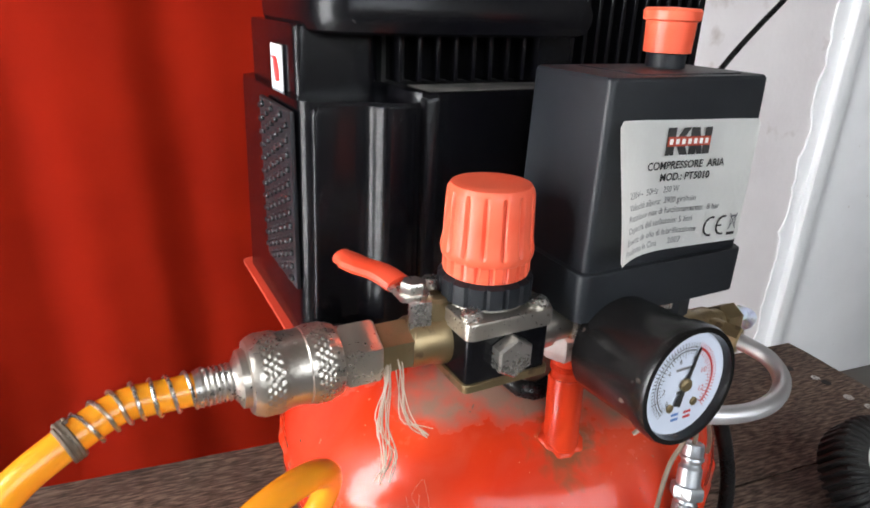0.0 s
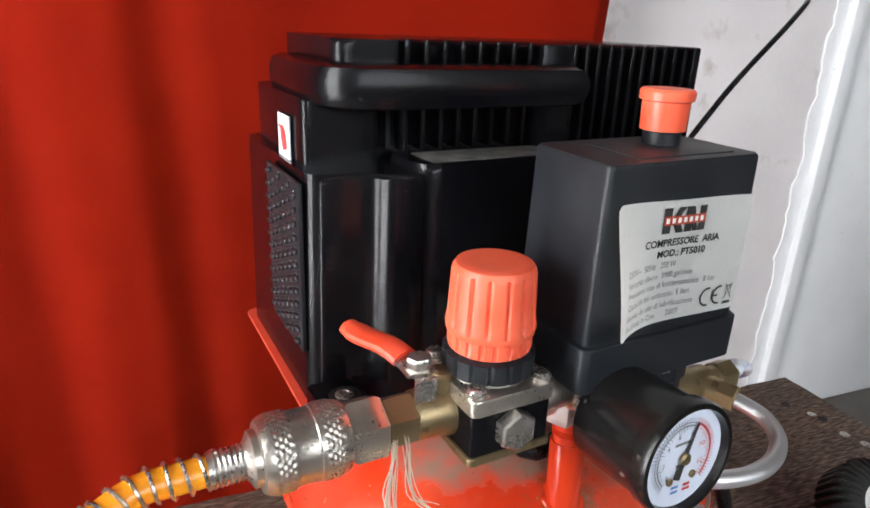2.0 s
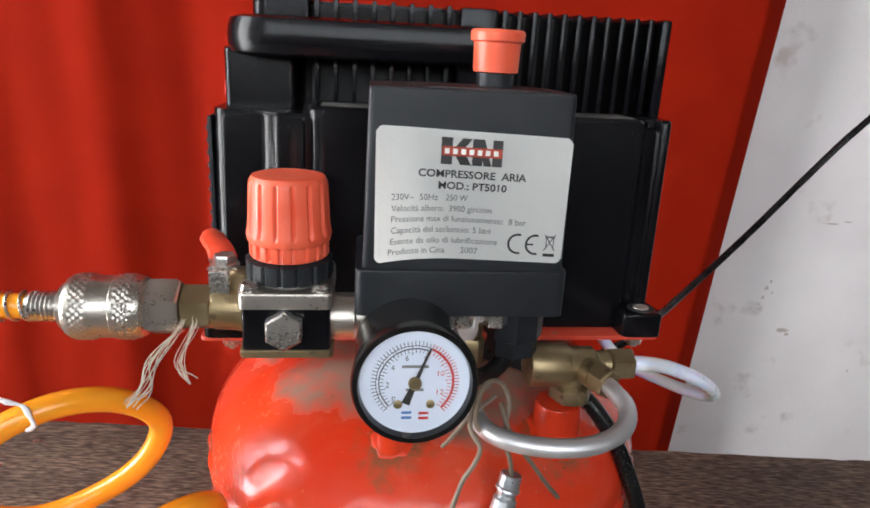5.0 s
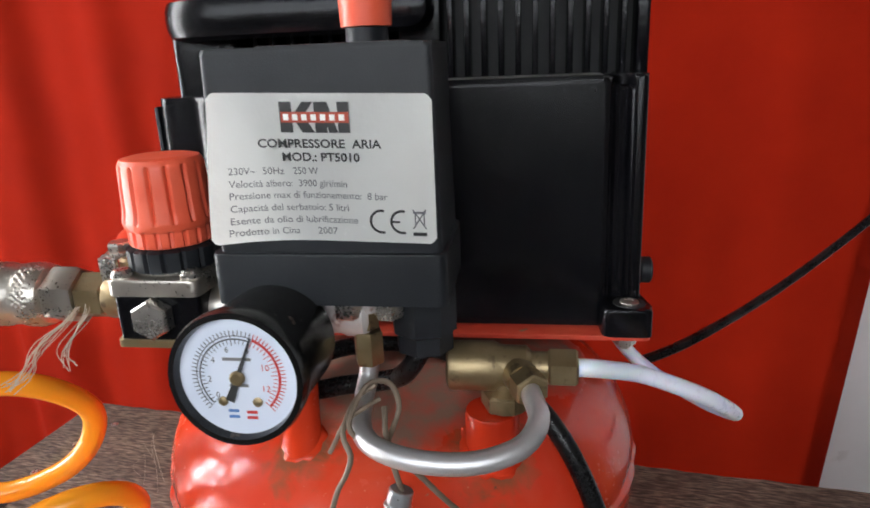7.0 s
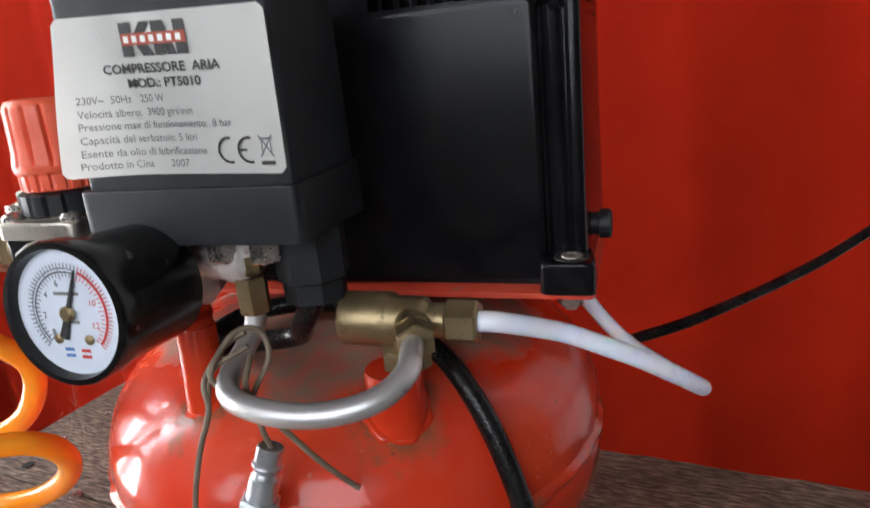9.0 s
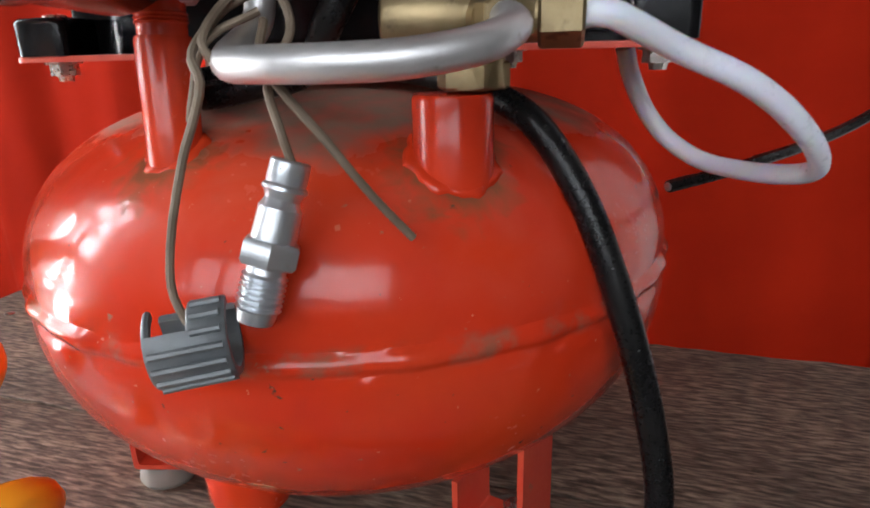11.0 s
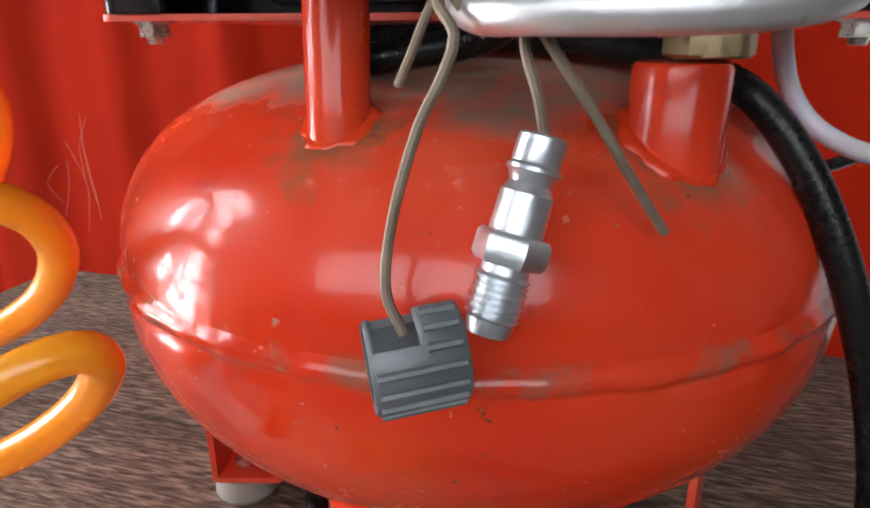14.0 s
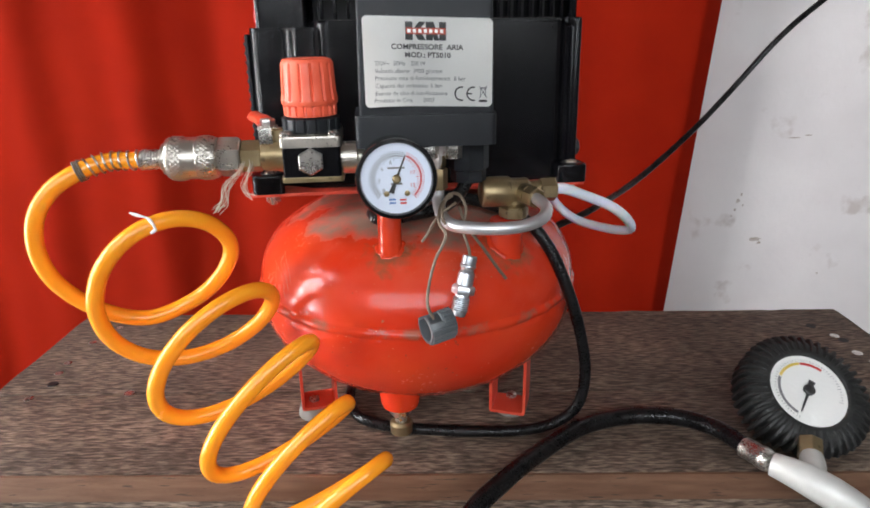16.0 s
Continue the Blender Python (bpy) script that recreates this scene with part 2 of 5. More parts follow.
def tank_material():
    """Red paint, scuffed and a little dented, with brown dust settled in a ragged patch on the crown and rust round the two pipe stubs."""
    m = RED_PAINT.copy()
    m.name = "dusty_red_tank_paint"
    n, l = m.node_tree.nodes, m.node_tree.links
    p = n["Principled BSDF"]
    geo = n.new("ShaderNodeNewGeometry")

    def noise(scale, detail=6.0, dist=0.0):
        t = n.new("ShaderNodeTexNoise")
        t.inputs["Scale"].default_value, t.inputs["Detail"].default_value = scale, detail
        t.inputs["Distortion"].default_value = dist
        l.new(geo.outputs["Position"], t.inputs["Vector"])
        return t.outputs[0]

    def remap(value, lo, hi, to=1.0, start=0.0):
        r = n.new("ShaderNodeMapRange")
        r.inputs["From Min"].default_value, r.inputs["From Max"].default_value = lo, hi
        r.inputs["To Min"].default_value, r.inputs["To Max"].default_value = start, to
        l.new(value, r.inputs["Value"])
        return r.outputs[0]

    def calc(op, a, b):
        q = n.new("ShaderNodeMath")
        q.operation = op
        for k, v in enumerate((a, b)):
            if isinstance(v, (int, float)):
                q.inputs[k].default_value = v
            else:
                l.new(v, q.inputs[k])
        return q.outputs[0]

    def blend(old, colour, factor):
        mx = n.new("ShaderNodeMix")
        mx.data_type = "RGBA"
        mx.inputs["B"].default_value = (*colour, 1)
        l.new(old, mx.inputs["A"])
        l.new(factor, mx.inputs["Factor"])
        return mx.outputs["Result"]

    colour = p.inputs["Base Color"].links[0].from_socket
    rough = p.inputs["Roughness"].links[0].from_socket
    sep = n.new("ShaderNodeSeparateXYZ")
    l.new(geo.outputs["Position"], sep.inputs[0])
    # a thin haze of dust over the upper half and small scuffs
    haze = calc("MULTIPLY", remap(sep.outputs["Z"], 0.105, 0.15, 0.16), remap(noise(30.0, 5.0, 0.6), 0.38, 0.66))
    colour = blend(colour, (0.52, 0.25, 0.19), haze)
    colour = blend(colour, (0.66, 0.24, 0.15), remap(noise(260.0, 3.0), 0.725, 0.75, 0.55))
    colour = blend(colour, (0.09, 0.055, 0.035), remap(noise(170.0, 4.0, 0.5), 0.715, 0.74, 0.9))
    seam = calc("MULTIPLY", remap(sep.outputs["Z"], 0.1015, 0.1045), remap(sep.outputs["Z"], 0.1115, 0.1085))
    colour = blend(colour, (0.20, 0.11, 0.07), calc("MULTIPLY", seam, remap(noise(95.0, 5.0), 0.50, 0.66, 0.7)))
    # the ragged dust patch on the crown
    level = calc("ADD", sep.outputs["Z"], calc("MULTIPLY", noise(34.0, 9.0), 0.040))
    patch = calc("MULTIPLY", remap(level, 0.1735, 0.1795), remap(noise(110.0, 6.0), 0.30, 0.56, 0.92, 0.5))
    colour = blend(colour, (0.23, 0.155, 0.115), patch)
    # rust and old flux round the stubs
    for x, y, z, r in ((-0.009, -0.052, 0.149, 0.024), (0.065, -0.036, 0.146, 0.026)):
        v = n.new("ShaderNodeVectorMath")
        v.operation = "DISTANCE"
        l.new(geo.outputs["Position"], v.inputs[0])
        v.inputs[1].default_value = (x, y, z)
        near = remap(calc("ADD", v.outputs["Value"], calc("MULTIPLY", noise(120.0, 7.0, 1.0), 0.030)), r + 0.009, r - 0.001)
        colour = blend(colour, (0.16, 0.085, 0.04), calc("MULTIPLY", near, 0.75))
    l.new(colour, p.inputs["Base Color"])
    mf = n.new("ShaderNodeMix")
    mf.data_type = "FLOAT"
    mf.inputs["B"].default_value = 0.85
    l.new(rough, mf.inputs["A"])
    l.new(patch, mf.inputs["Factor"])
    l.new(mf.outputs["Result"], p.inputs["Roughness"])
    clean = calc("MULTIPLY", calc("SUBTRACT", 1.0, patch), 0.5)
    l.new(clean, p.inputs["Coat Weight"])
    p.inputs["Coat Roughness"].default_value = 0.05
    bump = n.new("ShaderNodeBump")
    bump.inputs["Strength"].default_value, bump.inputs["Distance"].default_value = 0.35, 0.0022
    l.new(calc("ADD", noise(38.0, 2.0), calc("MULTIPLY", noise(150.0, 3.0), 0.12)), bump.inputs["Height"])
    l.new(bump.outputs[0], p.inputs["Normal"])
    l.new(bump.outputs[0], p.inputs["Coat Normal"])
    return m


TANK_PAINT = tank_material()


def glass_material():
    m, n, l, p = nodes_of("clear_glass")
    p.inputs["Transmission Weight"].default_value = 1.0
    p.inputs["Roughness"].default_value = 0.03
    p.inputs["IOR"].default_value = 1.45
    return m


GLASS = glass_material()

# ---- mesh helpers; lengths in millimetres ----
MM = 0.001


def V(*a):
    return Vector(a)


def frame_of(axis, side=None):
    """A turn whose z is the axis."""
    z = Vector(axis).normalized()
    s = Vector(side) if side else (Vector((0, 0, 1)) if abs(z.z) < 0.9 else Vector((1, 0, 0)))
    x = (s - z * s.dot(z)).normalized()
    y = z.cross(x)
    return Matrix((x, y, z)).transposed()


def lathe(profile, base=(0, 0, 0), axis=(0, 0, 1), seg=40, side=None, bm=None, wave=None):
    """Turned solid: profile rows (radius, height) along the axis; wave(angle, r, h) may change the radius."""
    bm = bm or bmesh.new()
    R, o = frame_of(axis, side), Vector(base)
    rings = []
    for r, h in profile:
        ring = []
        for i in range(seg):
            a = 2 * math.pi * i / seg
            q = wave(a, r, h) if wave else r
            ring.append(bm.verts.new(o + R @ Vector((q * math.cos(a), q * math.sin(a), h))))
        rings.append(ring)
    for a, b in zip(rings, rings[1:]):
        for i in range(seg):
            j = (i + 1) % seg
            bm.faces.new((a[i], a[j], b[j], b[i]))
    bm.faces.new(list(reversed(rings[0])))
    bm.faces.new(rings[-1])
    return bm


def hexbar(r, h, base, axis, bm=None, chamfer=0.8, side=None, seg=6):
    return lathe([(r * 0.9, 0), (r, chamfer), (r, h - chamfer), (r * 0.9, h)], base, axis, seg, side, bm)


def block(lo, hi, bevel=1.0, bm=None, m=None, segs=2):
    bm2 = bmesh.new()
    bmesh.ops.create_cube(bm2, size=1.0)
    for v in bm2.verts:
        v.co = Vector([lo[i] + (v.co[i] + 0.5) * (hi[i] - lo[i]) for i in range(3)])
    if bevel:
        bmesh.ops.bevel(bm2, geom=bm2.edges[:], offset=bevel, segments=segs, affect="EDGES", profile=0.6)
    if m is not None:
        bmesh.ops.transform(bm2, matrix=m, verts=bm2.verts)
    return merge(bm, bm2)


def merge(bm, other):
    if bm is None:
        return other
    t = bpy.data.meshes.new("t")
    other.to_mesh(t)
    other.free()
    bm.from_mesh(t)
    bpy.data.meshes.remove(t)
    return bm


def extrude(outline, z0, z1, bevel=1.5, bm=None, taper=1.0, centre=(0, 0), segs=3):
    """A plan outline raised from z0 to z1, its top rim rounded; taper scales the top about the centre."""
    b = bmesh.new()
    lo = [b.verts.new((x, y, z0)) for x, y in outline]
    hi = [b.verts.new((centre[0] + (x - centre[0]) * taper, centre[1] + (y - centre[1]) * taper, z1)) for x, y in outline]
    k = len(outline)
    for i in range(k):
        j = (i + 1) % k
        b.faces.new((lo[i], lo[j], hi[j], hi[i]))
    b.faces.new(list(reversed(lo)))
    top = b.faces.new(hi)
    if bevel:
        bmesh.ops.bevel(b, geom=list(top.edges), offset=bevel, segments=segs, affect="EDGES", profile=0.5)
    return merge(bm, b)


def rounded(points, r, seg=5):
    """A plan outline with its corners rounded."""
    out, k = [], len(points)
    rs = r if isinstance(r, (list, tuple)) else [r] * k
    for i in range(k):
        p, a, b = Vector(points[i]), Vector(points[i - 1]), Vector(points[(i + 1) % k])
        q = rs[i]
        if q <= 0:
            out.append(tuple(p))
            continue
        da, db = (a - p).normalized(), (b - p).normalized()
        q = min(q, (a - p).length * 0.49, (b - p).length * 0.49)
        for j in range(seg + 1):
            t = j / seg
            c = p + da * q * (1 - t) ** 2 + db * q * t ** 2
            out.append(tuple(c))
    return out


def smooth_path(points, step=4.0):
    """A smooth line through the given points (Catmull-Rom), sampled about every step."""
    pts = [Vector(p) for p in points]
    pts = [pts[0] * 2 - pts[1]] + pts + [pts[-1] * 2 - pts[-2]]
    out = []
    for i in range(1, len(pts) - 2):
        a, b, c, d = pts[i - 1:i + 3]
        k = max(2, int((c - b).length / step))
        for j in range(k):
            t = j / k
            out.append(0.5 * ((2 * b) + (c - a) * t + (2 * a - 5 * b + 4 * c - d) * t * t + (3 * b - a - 3 * c + d) * t ** 3))
    out.append(pts[-2])
    return out


def tube(path, r, seg=12, bm=None, ends=True):
    """A round tube along a line; r is one radius or a function of the part of the way gone."""
    bm = bm or bmesh.new()
    path = [Vector(p) for p in path]
    n = len(path)
    t0 = (path[1] - path[0]).normalized()
    x = frame_of(t0).col[0].copy()
    rings = []
    for i, p in enumerate(path):
        t = (path[min(i + 1, n - 1)] - path[max(i - 1, 0)]).normalized()
        x = (x - t * x.dot(t)).normalized()
        y = t.cross(x)
        q = r(i / (n - 1)) if callable(r) else r
        rings.append([bm.verts.new(p + (x * math.cos(2 * math.pi * k / seg) + y * math.sin(2 * math.pi * k / seg)) * q) for k in range(seg)])
    for a, b in zip(rings, rings[1:]):
        for i in range(seg):
            j = (i + 1) % seg
            bm.faces.new((a[i], a[j], b[j], b[i]))
    if ends:
        bm.faces.new(list(reversed(rings[0])))
        bm.faces.new(rings[-1])
    return bm


def coil(p0, p1, R, turns, r, seg=6, per=16, path=None):
    """A wire spring round the line from p0 to p1, or round a given line."""
    pts = []
    line = [Vector(p) for p in path] if path else [Vector(p0), Vector(p1)]
    n = int(turns * per)
    for i in range(n + 1):
        s = i / n * (len(line) - 1)
        k = min(int(s), len(line) - 2)
        c = line[k].lerp(line[k + 1], s - k)
        F = frame_of(line[k + 1] - line[k], (0, 0, 1))
        a = 2 * math.pi * i / per
        pts.append(c + F @ Vector((R * math.cos(a), R * math.sin(a), 0)))
    return tube(pts, r, seg)


def thing(name, base, label, category, group="", kind=""):
    ob = new(name)
    ob.location = Vector(base) * MM
    ob.empty_display_size = 0.02
    return tagged(ob, label, category, group, kind)


def origin_of(ob):
    p = Vector((0, 0, 0))
    while ob is not None:
        p += ob.location
        ob = ob.parent
    return p


def part(name, bm, material, parent=None, label="", smooth=True, angle=35):
    """Links a bmesh, in millimetres of the place, as one mesh under a thing or part, or as a thing of its own."""
    bmesh.ops.scale(bm, vec=(MM, MM, MM), verts=bm.verts)
    bmesh.ops.recalc_face_normals(bm, faces=bm.faces)
    lo = Vector([min(v.co[i] for v in bm.verts) for i in range(3)])
    hi = Vector([max(v.co[i] for v in bm.verts) for i in range(3)])
    c = (lo + hi) / 2
    if parent is None:
        c.z = lo.z
    bmesh.ops.translate(bm, vec=-c, verts=bm.verts)
    if smooth:
        for f in bm.faces:
            f.smooth = True
        for e in bm.edges:
            if len(e.link_faces) == 2 and e.calc_face_angle(0) > radians(angle):
                e.smooth = False
    me = bpy.data.meshes.new(name)
    bm.to_mesh(me)
    bm.free()
    me.materials.append(material)
    ob = new(name, me)
    if parent is not None:
        ob.parent = parent
        ob.location = c - origin_of(parent)
    else:
        ob.location = c
    if label:
        ob["label"] = label
    return ob


def text_bm(words, height, place, align="LEFT", width=None, bold=0.0):
    """Flat lettering as a mesh; place(x, y) puts a point of the writing, in millimetres, into the place."""
    cu = bpy.data.curves.new("t", "FONT")
    cu.body, cu.size, cu.align_x, cu.offset = words, 1.0, align, bold
    cu.resolution_u = 3
    ob = bpy.data.objects.new("t", cu)
    me = bpy.data.meshes.new_from_object(ob)
    bm = bmesh.new()
    bm.from_mesh(me)
    bpy.data.meshes.remove(me)
    bpy.data.objects.remove(ob)
    bpy.data.curves.remove(cu)
    xs = [v.co.x for v in bm.verts]
    k = height / 0.69
    kx = k if width is None else width / (max(xs) - min(xs))
    x0 = min(xs) if width is not None else 0.0
    for v in bm.verts:
        v.co = place((v.co.x - x0) * kx, v.co.y * k)
    return bm


# the compressor stands turned a little on the bench: u runs along its front, v to its back
YAW = radians(7.0)
CU, SU = math.cos(YAW), math.sin(YAW)
TURN = Matrix.Translation((4, 37, 0)) @ Matrix.Rotation(YAW, 4, "Z")


def L(u, v, z):
    return Vector((4 + u * CU - v * SU, 37 + u * SU + v * CU, z))


UDIR, VDIR = Vector((CU, SU, 0)), Vector((-SU, CU, 0))


def turned(bm):
    bmesh.ops.transform(bm, matrix=TURN, verts=bm.verts)
    return bm

# ---- the room ----
FLOOR_Z, CEIL_Z = -500, 1900
X0, X1, Y0, Y1 = -1500, 1500, -1900, 680


def slab(name, lo, hi, material, label, category, bevel=0):
    ob = part(name, block(lo, hi, bevel), material)
    return tagged(ob, label, category, "", "structure")


slab("floor", (X0 - 100, Y0 - 100, FLOOR_Z - 100), (X1 + 100, Y1 + 100, FLOOR_Z), UNSEEN_DARK_FLOOR, "unseen floor under the bench, darkened to cut bounce light", "floor")
slab("ceiling", (X0 - 100, Y0 - 100, CEIL_Z), (X1 + 100, Y1 + 100, CEIL_Z + 100), UNSEEN_DARK_CEILING, "unseen ceiling closing the room, coloured dark to limit reflected light", "ceiling")
slab("wall_north", (X0 - 100, Y1, FLOOR_Z), (X1 + 100, Y1 + 100, CEIL_Z), PLASTER, "pinkish white plaster wall with smudges behind the bench", "wall")
# Added out of view; its dark colour holds reflections down.
slab("wall_east", (X1, Y0, FLOOR_Z), (X1 + 100, Y1, CEIL_Z), UNSEEN_DARK_WALL, "unseen side wall, coloured dark to keep reflections low", "wall")


def wall_with_window(name, along, fixed, a0, a1, w0, w1, z0, z1, label):
    """A wall with one opening that goes through it."""
    bm = None
    for (p0, p1, q0, q1) in ((a0, w0, FLOOR_Z, CEIL_Z), (w1, a1, FLOOR_Z, CEIL_Z), (w0, w1, FLOOR_Z, z0), (w0, w1, z1, CEIL_Z)):
        lo = (p0, fixed[0], q0) if along == "x" else (fixed[0], p0, q0)
        hi = (p1, fixed[1], q1) if along == "x" else (fixed[1], p1, q1)
        bm = block(lo, hi, 0, bm)
    return tagged(part(name, bm, UNSEEN_DARK_WALL), label, "wall", "", "structure")


wall_with_window("wall_west", "y", (X0 - 100, X0), Y0, Y1, -640, 40, -440, 1350, "unseen side wall with a tall window opening, coloured dark to keep reflections low")
# Unseen wall; its opening is made up for the fill lamp.
wall_with_window("wall_south", "x", (Y0 - 100, Y0), X0 - 100, X1 + 100, -1300, 1300, 450, 1550, "unseen dark wall facing the bench, its window opening added for fill light")


def window(name, along, fixed, w0, w1, z0, z1, rails=()):
    win = thing(name, ((w0 + w1) / 2, fixed, z0) if along == "x" else (fixed, (w0 + w1) / 2, z0), "white painted window frame with clear panes, out of view", "window", "", "structure")
    def bar(a0, a1, q0, q1, t=22):
        lo, hi = ((a0, fixed - t, q0), (a1, fixed + t, q1)) if along == "x" else ((fixed - t, a0, q0), (fixed + t, a1, q1))
        part("window_frame", block(lo, hi, 3), PAINT_WHITE, win)
    bar(w0, w0 + 45, z0, z1); bar(w1 - 45, w1, z0, z1); bar(w0 + 45, w1 - 45, z0, z0 + 45); bar(w0 + 45, w1 - 45, z1 - 45, z1)
    mid = (w0 + w1) / 2
    bar(mid - 25, mid + 25, z0 + 45, z1 - 45, 18)
    for q in rails:
        bar(w0 + 45, mid - 25, q - 20, q + 20, 18)
        bar(mid + 25, w1 - 45, q - 20, q + 20, 18)
    for a0, a1 in ((w0 + 45, mid - 25), (mid + 25, w1 - 45)):
        lo, hi = ((a0, fixed - 2, z0 + 45), (a1, fixed + 2, z1 - 45)) if along == "x" else ((fixed - 2, a0, z0 + 45), (fixed + 2, a1, z1 - 45))
        p = part("pane", block(lo, hi, 0), GLASS, win)
        p.visible_shadow = False


window("window_1", "y", X0 - 60, -640, 40, -440, 1350, (-60, 320, 700, 1060))
# Made-up south window, added to go with the fill lamp.
window("added_window", "x", Y0 - 60, -1300, 1300, 450, 1550)

# door frame and door at the right end of the back wall
JX = 1000


def ragged_jamb():
    """The painted strip beside the plaster, its edge brushed unevenly."""
    rng = random.Random(4)
    bm = bmesh.new()
    n = 150
    rows = []
    for i in range(n + 1):
        z = FLOOR_Z + (CEIL_Z - FLOOR_Z) * i / n
        x = JX + rng.uniform(-5, 5) + 5 * math.sin(i * 0.7)
        rows.append((bm.verts.new((x, Y1 - 4, z)), bm.verts.new((JX + 32, Y1 - 6, z)), bm.verts.new((x, Y1 + 3, z))))
    for a, b in zip(rows, rows[1:]):
        bm.faces.new((a[0], a[1], b[1], b[0]))
        bm.faces.new((a[2], a[0], b[0], b[2]))
    return bm


door = thing("door_1", (JX + 300, Y1, FLOOR_Z), "bluish white painted door in a chipped painted frame", "door", "", "structure")
part("painted_edge", ragged_jamb(), PAINT_WHITE, door, "white paint brushed unevenly over the plaster")
part("door_frame", block((JX + 30, Y1 - 22, FLOOR_Z), (JX + 62, Y1 + 2, CEIL_Z - 100), 4), PAINT_WHITE, door)
part("door_frame", block((JX + 62, Y1 - 14, FLOOR_Z), (JX + 74, Y1 + 2, CEIL_Z - 100), 3), PAINT_WHITE, door)
part("door_leaf", block((JX + 76, Y1 - 10, FLOOR_Z + 5), (X1, Y1 + 2, CEIL_Z - 100), 3), PAINT_WHITE, door)

# brown smudges and chipped spots on the plaster
SMUDGE = surface("brown_wall_smudge", (0.40, 0.34, 0.30), (0.56, 0.50, 0.47), 0.9, scale=60, fine=400)


def smudge_bm(x, z, w, h, seed):
    rng = random.Random(seed)
    bm = bmesh.new()
    ring = []
    for i in range(26):
        a = 2 * math.pi * i / 26
        q = rng.uniform(0.55, 1.0)
        ring.append(bm.verts.new((x + w * q * math.cos(a), Y1 - 0.5, z + h * q * math.sin(a))))
    mid = bm.verts.new((x, Y1 - 0.8, z))
    for i in range(26):
        bm.faces.new((mid, ring[i], ring[(i + 1) % 26]))
    return bm


wall_marks = thing("wall_marks", (595, Y1, -90), "brown smudges and chipped spots on the plaster", "stain", "", "structure")
for k, (x, z, w, h) in enumerate(((592, -92, 13, 4.5), (600, -99, 5, 3), (551, -20, 4, 5), (556, -8, 2.5, 4), (548, -36, 3, 3), (561, -28, 2, 2.5), (543, -48, 2.5, 2), (632, 92, 16, 1.6), (655, 96, 9, 1.4), (717, -160, 3, 2.5))):
    part("smudge", smudge_bm(x, z, w, h, k), SMUDGE, wall_marks, smooth=False)

# red curtain behind the bench
def curtain_bm():
    bm = bmesh.new()
    nx, nz = 420, 24
    grid = []
    for j in range(nz + 1):
        z = -480 + (1400 + 480) * j / nz
        row = []
        for i in range(nx + 1):
            s = i / nx
            right = 431 + z * 0.066
            x = -1500 + s * (right + 1500)
            left = min(1.0, max(0.25, (60 - x) / 260))
            warp = x + 14 * math.sin(z * 0.0021 + x * 0.004)
            y = 600 + left * (11 * math.sin(warp * 0.031) + 9 * math.sin(warp * 0.0173 + 1.3) + 3.0 * math.sin(warp * 0.071 + z * 0.0015)) + 5 * math.sin(x * 0.011)
            if s > 0.985:
                y += (s - 0.985) * 1200
            row.append(bm.verts.new((x, y, z)))
        grid.append(row)
    for a, b in zip(grid, grid[1:]):
        for i in range(nx):
            bm.faces.new((a[i], a[i + 1], b[i + 1], b[i]))
    bmesh.ops.solidify(bm, geom=bm.faces[:], thickness=1.2)
    return bm


curtain = tagged(part("curtain", curtain_bm(), CURTAIN), "deep red cloth curtain hanging in soft folds behind the bench", "curtain")

# ---- bench ----
bench = thing("bench", (40, 55, FLOOR_Z), "weathered dark brown wooden bench of broad planks", "bench")
BX0, BX1 = -351, 431


def plank(y0, y1, seed):
    rng = random.Random(seed)
    bm = bmesh.new()
    nx, ny = 60, 6
    top, bot = [], []
    for i in range(nx + 1):
        x = BX0 + (BX1 - BX0) * i / nx
        row = []
        for j in range(ny + 1):
            y = y0 + (y1 - y0) * j / ny
            if j in (0, ny):
                y += rng.uniform(-0.7, 0.7)
            z = 0 if 0 < j < ny else -1.2 + rng.uniform(-0.5, 0.2)
            row.append(bm.verts.new((x + (rng.uniform(-1, 1) if i in (0, nx) else 0), y, z)))
        top.append(row)
        bot.append((bm.verts.new((row[0].co.x, row[0].co.y - 0.3, -22)), bm.verts.new((row[-1].co.x, row[-1].co.y + 0.3, -22))))
    for i in range(nx):
        for j in range(ny):
            bm.faces.new((top[i][j], top[i + 1][j], top[i + 1][j + 1], top[i][j + 1]))
        bm.faces.new((bot[i][0], bot[i + 1][0], top[i + 1][0], top[i][0]))
        bm.faces.new((top[i][ny], top[i + 1][ny], bot[i + 1][1], bot[i][1]))
        bm.faces.new((bot[i][1], bot[i + 1][1], bot[i + 1][0], bot[i][0]))
    bm.faces.new([bot[0][0]] + top[0] + [bot[0][1]])
    bm.faces.new([bot[nx][1]] + list(reversed(top[nx])) + [bot[nx][0]])
    return bm


